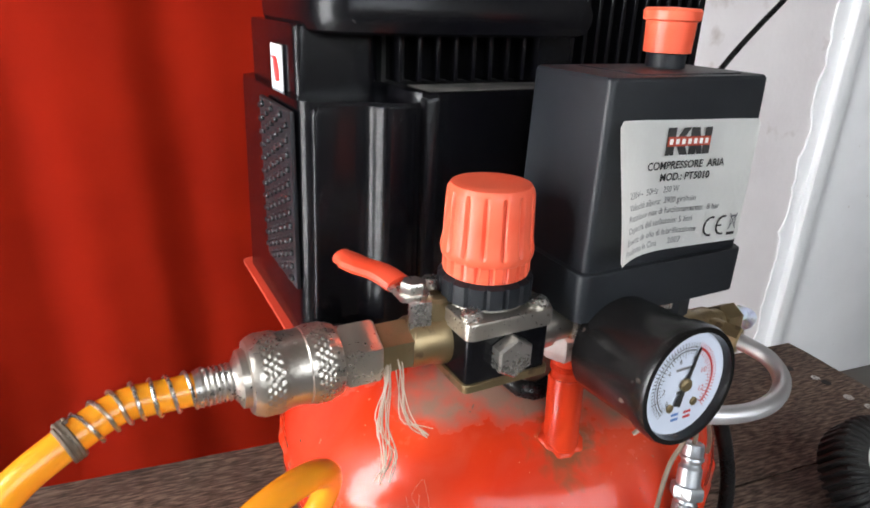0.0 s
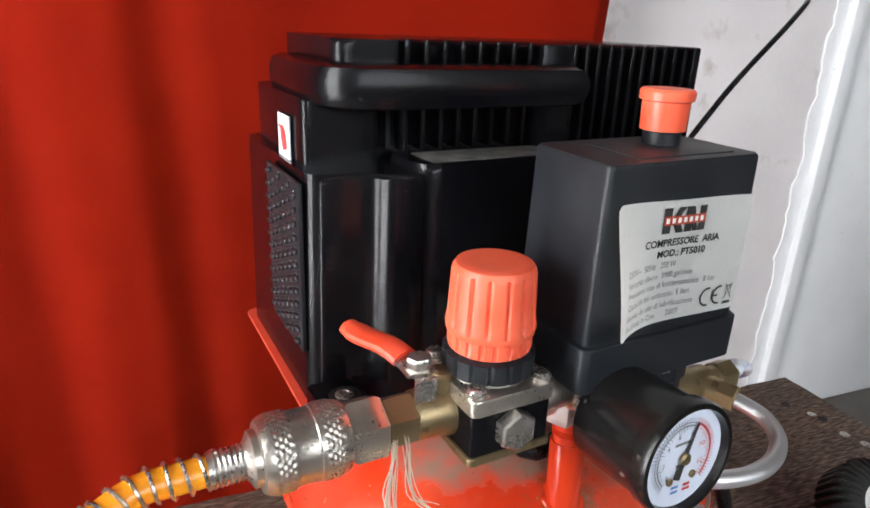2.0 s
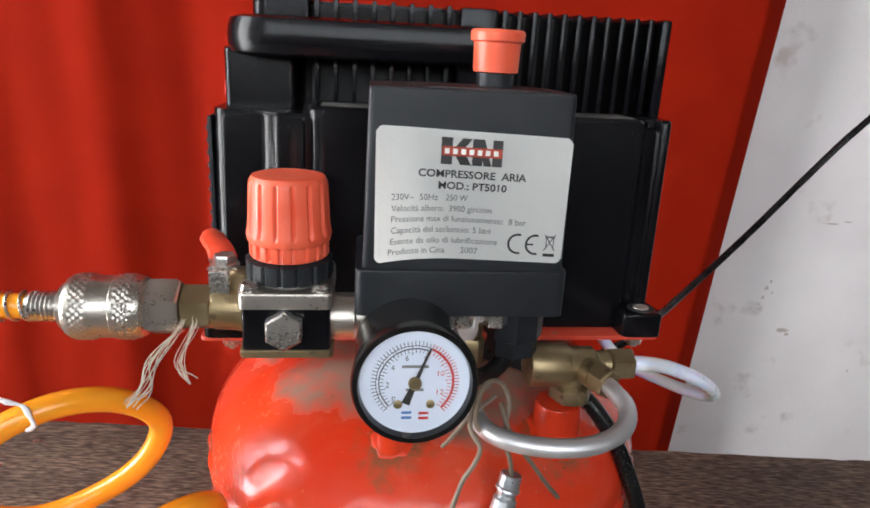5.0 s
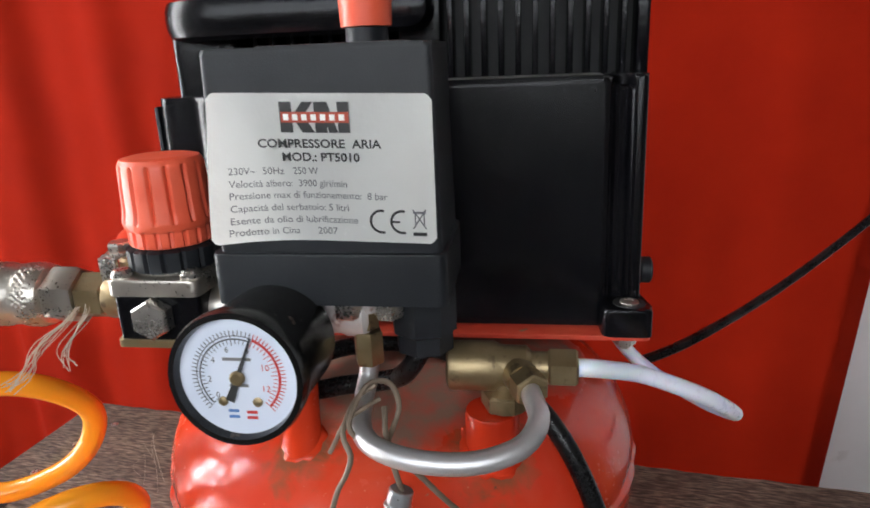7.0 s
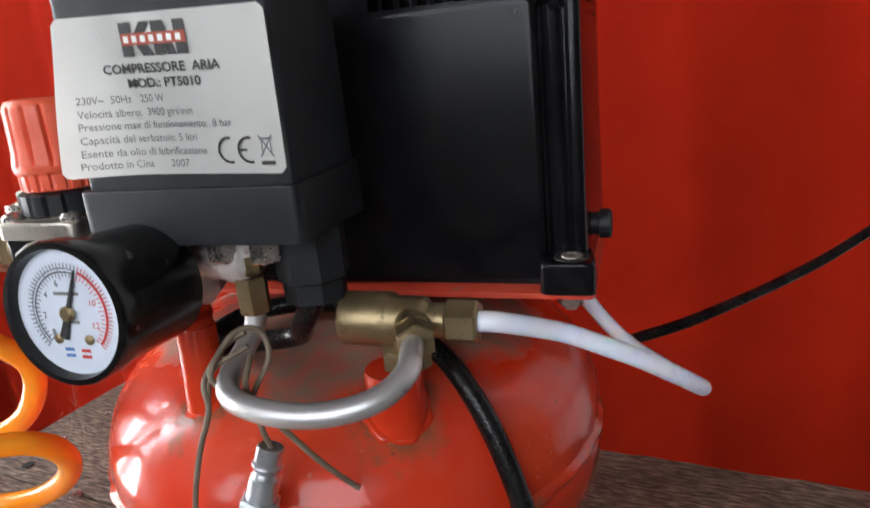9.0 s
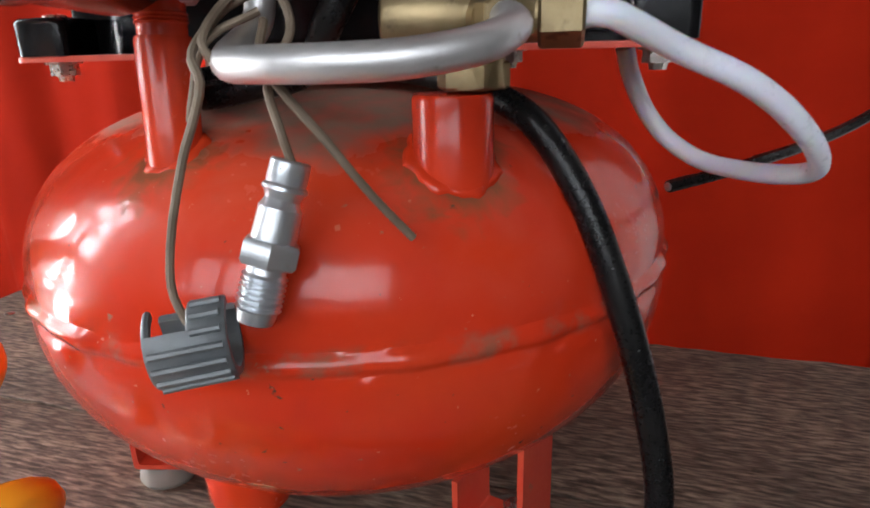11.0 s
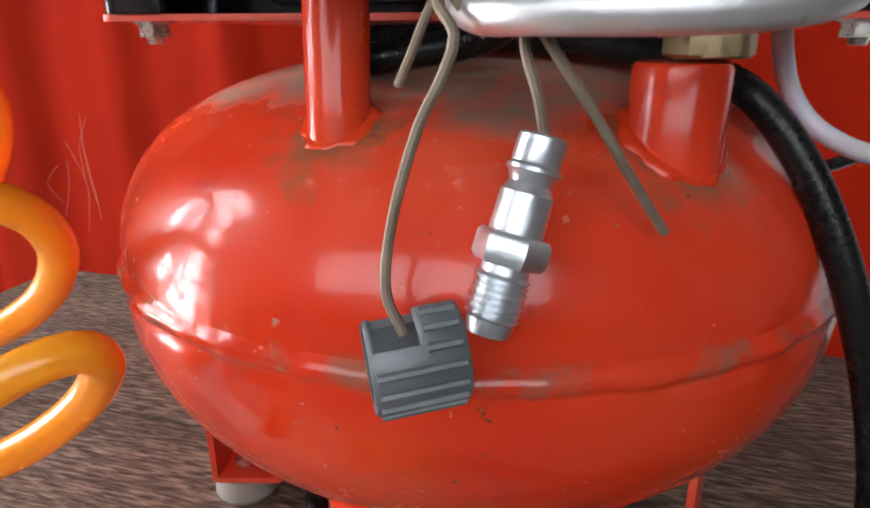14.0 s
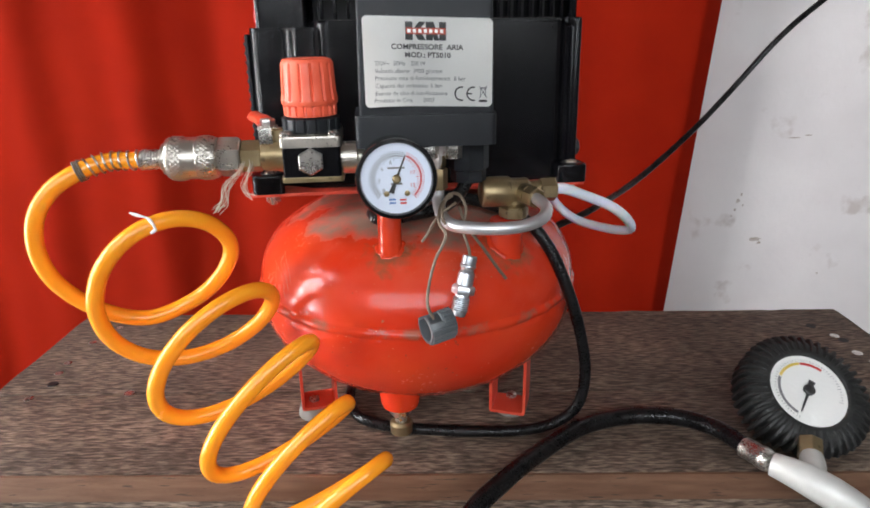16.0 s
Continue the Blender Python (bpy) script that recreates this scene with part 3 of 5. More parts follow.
part("plank", plank(-72, 27, 1), WOOD, bench)
part("plank", plank(29, 181, 2), WOOD, bench)
part("edge_board", block((BX0 + 2, -75.5, -23), (BX1 - 2, -72.9, -2.2), 0.6), WOOD_EDGE, bench, "paler reddish planed front edge")
for x in (BX0 + 35, BX1 - 60):
    part("cleat", block((x, -60, -47), (x + 28, 170, -22.5), 1.5), WOOD, bench)
    for y in (-58, 130):
        part("leg", block((x - 2, y, FLOOR_Z), (x + 30, y + 38, -47.5), 2), WOOD, bench)
part("apron", block((BX0 + 64, -64, -70), (BX1 - 61, -46, -22.5), 1.5), WOOD, bench)


def screw_head(x, y, z=0.0, r=4.0):
    bm = lathe([(r, 0), (r, 0.5), (r * 0.6, 1.0), (r * 0.35, 0.7), (r * 0.2, 0.4)], (x, y, z - 0.3), (0, 0, 1), 16)
    return bm


for x, y, r in ((396, 119, 4.2), (397, 85, 4.5), (402, 68, 4.5), (-238, 27, 4.0), (-316, 118, 3.5), (-318, 78, 3.5), (-316, 60, 3.5), (-318, 20, 3.6), (-305, 150, 3.0)):
    part("screw_head", screw_head(x, y, 0.0, r), STEEL, bench, "worn steel screw head")
# No holes are cut: dark discs on the wood give their shade.
for x, y in ((385, 140), (399, 110), (-311, 42)):
    part("nail_hole_shade", lathe([(4.5, 0.0), (4.3, 0.4), (3.0, 0.3), (1.0, 0.25)], (x, y, -0.1), (0, 0, 1), 14), RECESS_SHADE, bench, "dark disc painting the shade in a nail hole")

# ---- air compressor ----
comp = thing("air_compressor", (4, 37, 0), "small air compressor with red pancake tank and black shroud", "air compressor")

# tank
def tank_profile():
    rows = []
    a, zc, zs = 119.0, 98.0, 106.0
    n = 26
    for i in range(n + 1):
        t = math.pi / 2 * i / n
        r = a * math.sin(t)
        rows.append((max(r, 0.5), zc - 79.0 * math.cos(t)))
    rows += [(119.0, 100.5), (118.5, zs - 3.6), (118.7, zs - 2.6), (119.5, zs - 1.6), (119.9, zs - 0.2), (119.6, zs + 1.2), (118.6, zs + 2.4), (117.8, zs + 3.6)]
    for i in range(n, -1, -1):
        t = math.pi / 2 * i / n
        r = a * math.sin(t)
        z = zc + 68.0 * (1 - (r / a) ** 2.75) ** (1 / 2.75)
        if z > zs + 5:
            rows.append((max(r, 0.5), z))
    return rows


def seam_wave(a, r, h):
    return r + (0.35 * math.sin(23 * a) + 0.3 * math.sin(41 * a + 1) if 101 < h < 110 and r > 118.4 else 0.0)


tank = part("tank", lathe(tank_profile(), (4, 37, 0), (0, 0, 1), 192, None, None, seam_wave), TANK_PAINT, comp, "glossy red steel tank with a welded seam, dusty on top")


def weld(x, y, z, r, bumps, seed, axis):
    rng = random.Random(seed)
    ph = [rng.uniform(0, 6.28) for _ in range(3)]
    def wave(a, q, h):
        return q + 0.5 * (h > -4 and h < 1.2) * (1.2 * math.sin(bumps * a + ph[0]) + 0.8 * math.sin(2 * bumps * a + ph[1]))
    return lathe([(r + 2.4, -3.2), (r + 1.8, -0.8), (r + 1.1, 0.1), (r + 0.4, 0.6), (r - 2, 0.8)], (x, y, z), axis, 40, None, None, wave)


neck_l = lathe([(7.4, -14), (7.4, 33), (7.0, 34), (6.4, 34), (6.4, 37), (6.9, 37.5), (6.4, 38), (6.9, 38.5), (6.4, 39), (6.9, 39.5), (6.4, 40), (6.4, 46)], (-9, -51, 148), (0.0, 0.06, 1), 32)
part("neck", neck_l, RED_PAINT, tank, "red pipe stub carrying the switch")
part("weld_bead", weld(-9, -51.5, 152.8, 7.8, 5, 2, (-0.08, -0.53, 0.84)), RED_PAINT, tank)
neck_r = lathe([(10.6, -20), (10.6, 17), (10.0, 18.2), (7.4, 18.4)], (65, -35, 148), (0, 0, 1), 32)
part("neck", neck_r, RED_PAINT, tank, "red threaded boss under the brass valve")
part("weld_bead", weld(65, -35.5, 149.6, 11.4, 7, 5, (0.37, -0.435, 0.82)), RED_PAINT, tank)


def foot(name, x, y, direction):
    """A bent steel strap under the tank with a rubber pad."""
    d = direction
    xi = x - d * 27
    strap = [(x, 56), (x, 10), (xi, 10), (xi, 34), (xi + d * 2.2, 34), (xi + d * 2.2, 12.2), (x - d * 2.2, 12.2), (x - d * 2.2, 56)]
    bm = extrude(rounded(strap, [0, 2.5, 2.5, 0, 0, 1, 1, 0], 3), y, y + 24, 0)
    for v in bm.verts:
        v.co = Vector((v.co.x, v.co.z, v.co.y))
    c = Vector((x - d * 13, y + 12, 0))
    bmesh.ops.rotate(bm, verts=bm.verts, cent=c, matrix=Matrix.Rotation(radians(-15 * d), 3, "Z"))
    f = part("foot_bracket", bm, RED_PLATE, tank, "red bent steel foot")
    return f


foot("foot", -87, -14, -1)
foot("foot", 87, -22, 1)
for x, y in ((-77, -4), (76, 0), (4, 120)):
    part("rubber_pad", lathe([(11.5, 0), (12.5, 2), (11, 9.5), (4, 10)], (x, y, 0), (0, 0, 1), 24), RUBBER_FOOT, tank, "grey rubber pad")
    part("foot_screw", lathe([(4, 0), (4, 2), (2, 3.4)], (x, y, 12.2), (0, 0, 1), 12), STEEL, tank)
part("foot_bracket", block((-8, 112, 10), (16, 128, 45), 0.8), RED_PLATE, tank)
part("drain_boss", lathe([(15, 16), (14.2, 4), (13, 0), (6, -0.5)], (-7, -41, 33), (0, 0, 1), 28), TANK_PAINT, tank)
part("drain_nut", hexbar(8, 8, (-7, -41, 24.5), (0, 0, 1)), STEEL, tank)
part("drain_stem", lathe([(4.2, 0), (4.2, 7)], (-7, -41, 18), (0, 0, 1), 16), STEEL, tank)
part("drain_knob", lathe([(6, 0), (8, 1), (8, 8), (6.5, 9.5)], (-7, -41, 9), (0, 0, 1), 28, None, None, lambda a, r, h: r + 0.35 * math.sin(14 * a)), BRASS, tank, "knurled brass drain screw")

# motor shroud; plan outlines in u, v
shroud_out = rounded([(-111, 97), (-111, -6), (-106, -11), (-90, -11.5), (-80, -18), (-76, -20), (-70, -22), (101, -23), (103, -20), (107, -19), (110, -22), (116, -21), (117, 97)],
                     [6, 4, 5, 4, 2, 2, 2, 2, 2, 2, 2, 3, 6])
shroud = part("motor_shroud", turned(extrude(shroud_out, 177.7, 284, 2.5, taper=0.985, centre=(0, 40))), BLACK_GLOSS, comp, "glossy black ribbed plastic motor shroud, dusty on its ledges")
front = rounded([(-66, 40), (-67, -16), (-61, -25.4), (100.5, -25.8), (101.5, 40)], [0, 6, 8, 4, 0], 6)
part("vent_frame", turned(block((-112.6, -6, 203), (-110.4, 44, 280), 1.0)), BLACK_SATIN, shroud)
part("front_panel", turned(extrude(front, 181, 288, 3.5, taper=0.99, centre=(15, 30))), BLACK_GLOSS, shroud)
col = rounded([(-106.5, 20), (-106.5, -12.5), (-92, -13.5), (-87, -14.2), (-83.5, -16.5), (-81.5, -20.5), (-78.5, -23.8), (-73, -24.5), (-66, -24.5), (-66, 20)], [0, 2.5, 6, 4, 4, 4, 3, 3, 1, 0], 6)
part("corner_column", turned(extrude(col, 190, 282.5, 3, taper=0.985, centre=(0, 40))), BLACK_GLOSS, shroud)
rcol = rounded([(104, 30), (104, -17), (108, -18.5), (111, -23), (115.5, -22), (116.5, 30)], [0, 1, 2, 3, 3, 0])
part("corner_column", turned(extrude(rcol, 186, 288, 2, taper=0.99, centre=(15, 30))), BLACK_GLOSS, shroud)
upper = rounded([(-106, 86), (-106, 6), (-72, 5), (-70, 22), (115, 22), (116, 86)], [8, 5, 3, 3, 3, 8])
part("upper_block", turned(extrude(upper, 283, 312, 1.5)), BLACK_GLOSS, shroud)
cap = rounded([(-92, 82), (-92, 4), (-64, 2), (-64, 20), (111, 20), (111, 82)], [10, 9, 2, 3, 3, 10], 8)
part("top_cap", turned(extrude(cap, 311, 336, 2.5)), BLACK_GLOSS, shroud)


def band_bm():
    """The raised band round the top: a round-ended bar that wraps the left corner."""
    path = smooth_path([(16, -9.5, 318), (0, -9.5, 318), (-40, -9, 318), (-72, -8.5, 318), (-83, -6.5, 318), (-90, -1, 318), (-93, 9, 318), (-93.5, 30, 318), (-93, 64, 318)], 5)
    b = bmesh.new()
    prof = [(-13, -8), (-6, -9), (5, -9), (9.3, -7.6), (10.6, -4), (10.9, 0), (10.6, 4), (9.3, 7.6), (5, 9), (-6, 9), (-13, 8)]
    rings = []
    for i, p in enumerate(path):
        t = (path[min(i + 1, len(path) - 1)] - path[max(i - 1, 0)]).normalized()
        nrm = Vector((-t.y, t.x, 0))
        rings.append([b.verts.new(p + nrm * o + Vector((0, 0, z))) for o, z in prof])
    for a, c in zip(rings, rings[1:]):
        for i in range(len(prof) - 1):
            b.faces.new((a[i], a[i + 1], c[i + 1], c[i]))
    end = lathe([(9, -13), (9, 5), (7.6, 9.3), (4, 10.6), (0.5, 10.9)], (16, -9.5, 318), (0, -1, 0), 28)
    return turned(merge(b, end))


part("band", band_bm(), BLACK_GLOSS, shroud)
part("fin_recess", turned(block((-64, 16, 286), (114, 24, 334), 0)), RECESS_SHADE, shroud)
for i in range(9):
    u = -62 + i * 9.1
    if i < 8:
        part("fin", turned(block((u, 1, 325), (u + 2.4, 24, 336.3), 0.7)), BLACK_GLOSS, shroud)
        part("fin", turned(block((u, 2, 289), (u + 2.2, 20, 310), 0.6)), BLACK_GLOSS, shroud)
part("fin_pier", turned(block((8, -2, 287), (27, 24, 336), 2)), BLACK_GLOSS, shroud)
for i in range(11):
    u = 29.5 + i * 7.6
    part("fin", turned(block((u, 2, 288), (u + 2.6, 26, 336), 0.7)), BLACK_GLOSS, shroud)
part("fin_pier", turned(block((112, 1, 286), (117.5, 40, 336), 1.6)), BLACK_GLOSS, shroud)
# louvres on the left side
for c in range(6):
    for r in range(12):
        v, z = -3 + c * 7.6, 206 + r * 6.1 + (c % 2) * 3.0
        tilt = Matrix.Translation((0, v, z)) @ Matrix.Rotation(radians(-14), 4, "X") @ Matrix.Translation((0, -v, -z))
        part("louvre", turned(block((-114.0, v, z), (-112.2, v + 6.2, z + 2.4), 0.5, None, tilt, 1)), BLACK_SATIN, shroud)
        part("slot", turned(block((-112.9, v + 0.8, z + 2.5), (-112.2, v + 4.6, z + 4.0), 0.2, None, tilt, 1)), RECESS_SHADE, shroud)
for (u, v, big) in ((-101, -27, 1), (110, -27, 1)):
    o = rounded([(u - 13, v + 14), (u - 12, v - 9), (u + 10, v - 9), (u + 6, v + 14)], [2, 5, 5, 2])
    part("mounting_lug", turned(extrude(o, 177.7, 190.5, 2)), BLACK_GLOSS, shroud)
    p = L(u, v, 190.5)
    # dark disc on the lug, the shade of a screw recess as colour
    part("lug_shade_disc", lathe([(7.0, 0), (6.8, 0.3), (0.5, 0.3)], p, (0, 0, 1), 20), RECESS_SHADE, shroud)
    part("lug_screw", lathe([(4.2, 0.2), (4.1, 0.9), (2.2, 1.4), (1.8, 0.9), (0.5, 0.9)], p, (0, 0, 1), 18), NICKEL, shroud, "steel screw in the lug")
part("lug_screw", lathe([(5, 0), (5, 3), (6.3, 3.4), (6.3, 7.5), (5, 8.4)], L(116, 3, 196), UDIR, 16), BLACK_SATIN, shroud, "black side knob")
plate = rounded([(-114.5, 103), (-115, -34.5), (119, -34.5), (119, 103)], 4)
part("base_plate", turned(extrude(plate, 175.6, 177.6, 0.5)), RED_PLATE, comp, "red steel base plate under the shroud")
for u, v in ((-101, -27), (109, -26), (-60, 10), (60, 10)):
    part("plate_bolt", lathe([(2.5, -7), (3, -5), (5, -4.8), (5, -1), (6.5, -0.8), (6.5, 0)], L(u, v, 175.6), (0, 0, 1), 6), STEEL, comp)
part("saddle", turned(block((-45, 12, 152), (45, 60, 175.5), 3)), RED_PLATE, comp)
part("plate_dust", turned(block((-58, -20, 287.8), (96, 1.5, 288.3), 0.2)), DUST, shroud, "grey dust lying on the ledge")
part("plate_dust", turned(extrude(rounded([(-103, 4), (-103, -8), (-88, -9), (-79, -16), (-70, -18), (-68, 3)], 2), 282.2, 282.9, 0.2)), DUST, shroud, "grey dust lying on the ledge")
part("sticker", turned(block((-107.8, 20.5, 284), (-106.9, 38, 303), 0.35)), PAPER, shroud, "white paper sticker")
arc = [L(-108.2, 25, 288), L(-108.2, 26, 293), L(-108.2, 29, 297), L(-108.2, 34, 297.5)]
part("sticker_mark", tube(smooth_path(arc, 1), lambda s: 0.5 + 1.0 * math.sin(math.pi * min(1, s + 0.2)), 6), INK_RED, shroud)

# pressure switch
switch = part("pressure_switch", turned(extrude(rounded([(-37.5, -59), (-38.5, -102.5), (38, -103), (38, -59)], 2.5), 236, 302.5, 1.6, taper=0.965, centre=(0, -80))), BLACK_SATIN, comp, "dark grey plastic pressure switch box with a printed label")
part("switch_base", turned(extrude(rounded([(-40.5, -57), (-41, -105), (39.5, -105.5), (39.5, -57)], 4), 219, 237, 0.8)), BLACK_SATIN, switch)
part("button_stem", lathe([(7.2, 0), (7.2, 9)], L(11.5, -76, 301), (0, 0, 1), 24), BLACK_SATIN, switch)
part("button", lathe([(7.5, 0), (8.6, 0.3), (9.0, 11), (10.2, 11.6), (10.4, 14.6), (9.6, 15.6), (1, 16)], L(11.5, -76, 308), (0, 0, 1), 36), ORANGE_CAP, switch, "orange-red plastic push button")
part("top_rim", turned(block((-20, -97, 302.2), (28, -64, 303.0), 0.3)), BLACK_SATIN, switch)
part("cable_gland", lathe([(12.5, 30), (12.5, 8), (11, 7), (11, 0)], L(27, -80, 193), (0, 0, 1), 8), BLACK_SATIN, switch)

LAB_W, LAB_H = 71.0, 47.0


def on_label(x, y, off=0.0):
    """A point of the label, x to the right and y up from its lower left corner; its lower left corner has come loose."""
    u, z = -34.5 + x, 241.5 + y
    z += (35 - x) * 0.035
    loose = 9.5 * max(0.0, 1 - x / 34) ** 2 * max(0.0, 1 - y / 52) ** 1.0 + 1.5 * max(0.0, 1 - x / 20) ** 2
    ripple = 0.5 * math.sin(x * 0.12 + 1) * math.sin(y * 0.11)
    base = -103.2 + 0.028 * (z - 240) * 0.5
    return L(u, base - 0.5 - loose - ripple - off, z)


def label_bm():
    bm = bmesh.new()
    nx, ny = 36, 24
    g = [[bm.verts.new(on_label(LAB_W * i / nx, LAB_H * j / ny)) for i in range(nx + 1)] for j in range(ny + 1)]
    for a, b in zip(g, g[1:]):
        for i in range(nx):
            bm.faces.new((a[i], a[i + 1], b[i + 1], b[i]))
    for c in (g[0][0], g[0][nx], g[ny][0], g[ny][nx]):
        c.co += (L(0, -103, 265) - c.co).normalized() * 1.2
    bmesh.ops.solidify(bm, geom=bm.faces[:], thickness=0.3)
    return bm


part("rating_label", label_bm(), LABEL_PAPER, switch, "silvery white rating label peeling at one edge")


def write(words, x, y, h, w=None, mat=None, bold=0.0, name="lettering"):
    bm = text_bm(words, h, lambda a, b: on_label(x + a, y + b, 0.45), "LEFT", w, bold)
    part(name, bm, mat or INK, switch, smooth=False)


def bar_on_label(x0, y0, x1, y1, mat, slant=0.0, off=0.4):
    bm = bmesh.new()
    n = 8
    lo = [bm.verts.new(on_label(x0 + (x1 - x0) * i / n, y0, off)) for i in range(n + 1)]
    hi = [bm.verts.new(on_label(x0 + (x1 - x0) * i / n + slant, y1, off)) for i in range(n + 1)]
    for i in range(n):
        bm.faces.new((lo[i], lo[i + 1], hi[i + 1], hi[i]))
    part("printed_shape", bm, mat, switch, smooth=False)


def fy(f):
    return LAB_H * (1 - f)


for x0, x1, sl in ((23.0, 27.0, 0), (34.2, 38.0, 0), (41.5, 45.2, 0)):
    bar_on_label(x0, fy(.255), x1, fy(.055), INK, sl)
bar_on_label(27.0, fy(.15), 30.5, fy(.055), INK, 3.5)
bar_on_label(30.0, fy(.255), 34.0, fy(.15), INK, -3.0)
bar_on_label(38.6, fy(.255), 41.4, fy(.055), INK, -3.0)
bar_on_label(23.4, fy(.190), 45.0, fy(.120), INK_BROWN, 0, 0.5)
for i in range(7):
    bar_on_label(24.2 + i * 2.95, fy(.175), 25.9 + i * 2.95, fy(.135), LABEL_PAPER, 0, 0.6)
write("COMPRESSORE  ARIA", 15.2, fy(.355), 2.6, 39.5, INK, 0.02)
write("MOD.: PT5010", 22.6, fy(.445), 2.6, 25, INK, 0.02)
write("230V~", 5.8, fy(.535), 2.2, 8, INK_GREY)
write("50Hz", 16, fy(.535), 2.2, 6.6, INK_GREY)
write("250 W", 25.6, fy(.535), 2.2, 8, INK_GREY)
write("Velocità albero:  3900 giri/min", 5.8, fy(.62), 2.2, 37, INK_GREY)
write("Pressione max di funzionamento:  8 bar", 5.8, fy(.70), 2.2, 50, INK_GREY)
write("Capacità del serbatoio: 5 litri", 5.8, fy(.785), 2.2, 37, INK_GREY)
write("Esente da olio di lubrificazione", 5.6, fy(.87), 2.2, 40, INK_GREY)
write("Prodotto in Cina", 5.0, fy(.95), 2.2, 21, INK_GREY)
write("2007", 32, fy(.95), 2.2, 6.5, INK_GREY)


def ring_on_label(cx, cy, r, a0, a1, w, mat):
    bm = bmesh.new()
    n = 18
    rows = []
    for i in range(n + 1):
        a = radians(a0 + (a1 - a0) * i / n)
        rows.append([bm.verts.new(on_label(cx + q * math.cos(a), cy + q * math.sin(a), 0.45)) for q in (r - w, r)])
    for p, q in zip(rows, rows[1:]):
        bm.faces.new((p[0], p[1], q[1], q[0]))
    part("printed_shape", bm, mat, switch, smooth=False)


ring_on_label(53.5, fy(.85), 4.0, 75, 285, 0.8, INK)
ring_on_label(60.2, fy(.85), 4.0, 75, 285, 0.8, INK)
bar_on_label(56.6, fy(.857), 59.4, fy(.843), INK)
bar_on_label(63.5, fy(.945), 68, fy(.92), INK)
bar_on_label(64.2, fy(.88), 64.6, fy(.78), INK_GREY)
bar_on_label(67.0, fy(.88), 67.4, fy(.78), INK_GREY)
bar_on_label(63.8, fy(.79), 67.8, fy(.775), INK_GREY)
bar_on_label(63.4, fy(.895), 63.9, fy(.76), INK_GREY, 4.2)
bar_on_label(67.6, fy(.895), 68.1, fy(.76), INK_GREY, -4.2)

# manifold under the switch
mani = part("manifold", merge(lathe([(8.2, 190), (12.4, 194.5), (12.8, 196), (12.8, 209), (11.6, 211), (8.5, 212)], (-9.5, -49.5, 0), (0, 0.02, 1), 6), lathe([(8, 0), (9.5, 2), (9.5, 14), (8, 16), (8, 28), (9, 30), (9, 37), (7, 39)], L(-30, -86, 209), UDIR, 24)), CASTING, comp, "grey cast manifold under the switch, paint-splashed")
part("manifold_post", lathe([(6, 0), (6, 8), (8, 8.5), (8, 13)], (-12, -57, 206), (0, 0, 1), 20), STEEL, mani)
part("manifold_post", hexbar(6, 9, L(2, -92, 210), (0, 0, 1)), STEEL, mani)
part("manifold_post", hexbar(5.5, 11, L(16, -90, 209), (0, 0, 1)), STEEL, mani)
part("reg_union", lathe([(10, 0), (10, 5), (8, 6), (8, 14), (9.5, 15), (9.5, 24)], L(-26, -86, 211), -UDIR, 28), NICKEL, mani)
part("pipe_nut", hexbar(5.6, 13, (22, -50, 190), (0, 0, 1)), BRASS, mani, "brass compression nut")
part("pipe_nut", hexbar(4.6, 8, (22, -50, 204), (0, 0, 1)), BRASS, mani, "brass compression nut")
part("pipe_union", lathe([(5, 0), (5, 8)], (22, -50, 211), (0, 0, 1), 16), CASTING, mani)

# pressure gauge
GN = (L(0, -1, 0) - L(0, 0, 0)) + Vector((0, 0, 0.07))
GN.normalize()
GC = Vector((0.4, -102, 208.5))
gauge = part("pressure_gauge", lathe([(9, -36), (18.5, -35.5), (20, -34), (20.2, -6), (21.3, -5), (21.6, 0), (21.0, 1.8), (19.2, 1.9), (18.8, 0.2), (18.6, -1.2)], GC, GN, 56), GAUGE_BLACK, comp, "round black pressure gauge with a white dial, paint worn at the rim")
GF = frame_of(GN, (0, 0, 1))


def on_dial(a, r, off, F=None, c=None, spin=0.0):
    """A point of a dial: a in degrees clockwise from its top."""
    F, c = F or GF, c or GC
    q = radians(a + spin)
    return c + F @ Vector((r * math.cos(q), -r * math.sin(q), off))


part("dial", lathe([(18.7, -1.6), (18.7, -1.0)], GC, GN, 48), DIAL_WHITE, gauge)


def dial_arc(r0, r1, a0, a1, mat, parent, off=-0.85, F=None, c=None, n=40):
    bm = bmesh.new()
    rows = [[bm.verts.new(on_dial(a0 + (a1 - a0) * i / n, r, off, F, c)) for r in (r0, r1)] for i in range(n + 1)]
    for p, q in zip(rows, rows[1:]):
        bm.faces.new((p[0], p[1], q[1], q[0]))
    part("dial_ring", bm, mat, parent, smooth=False)


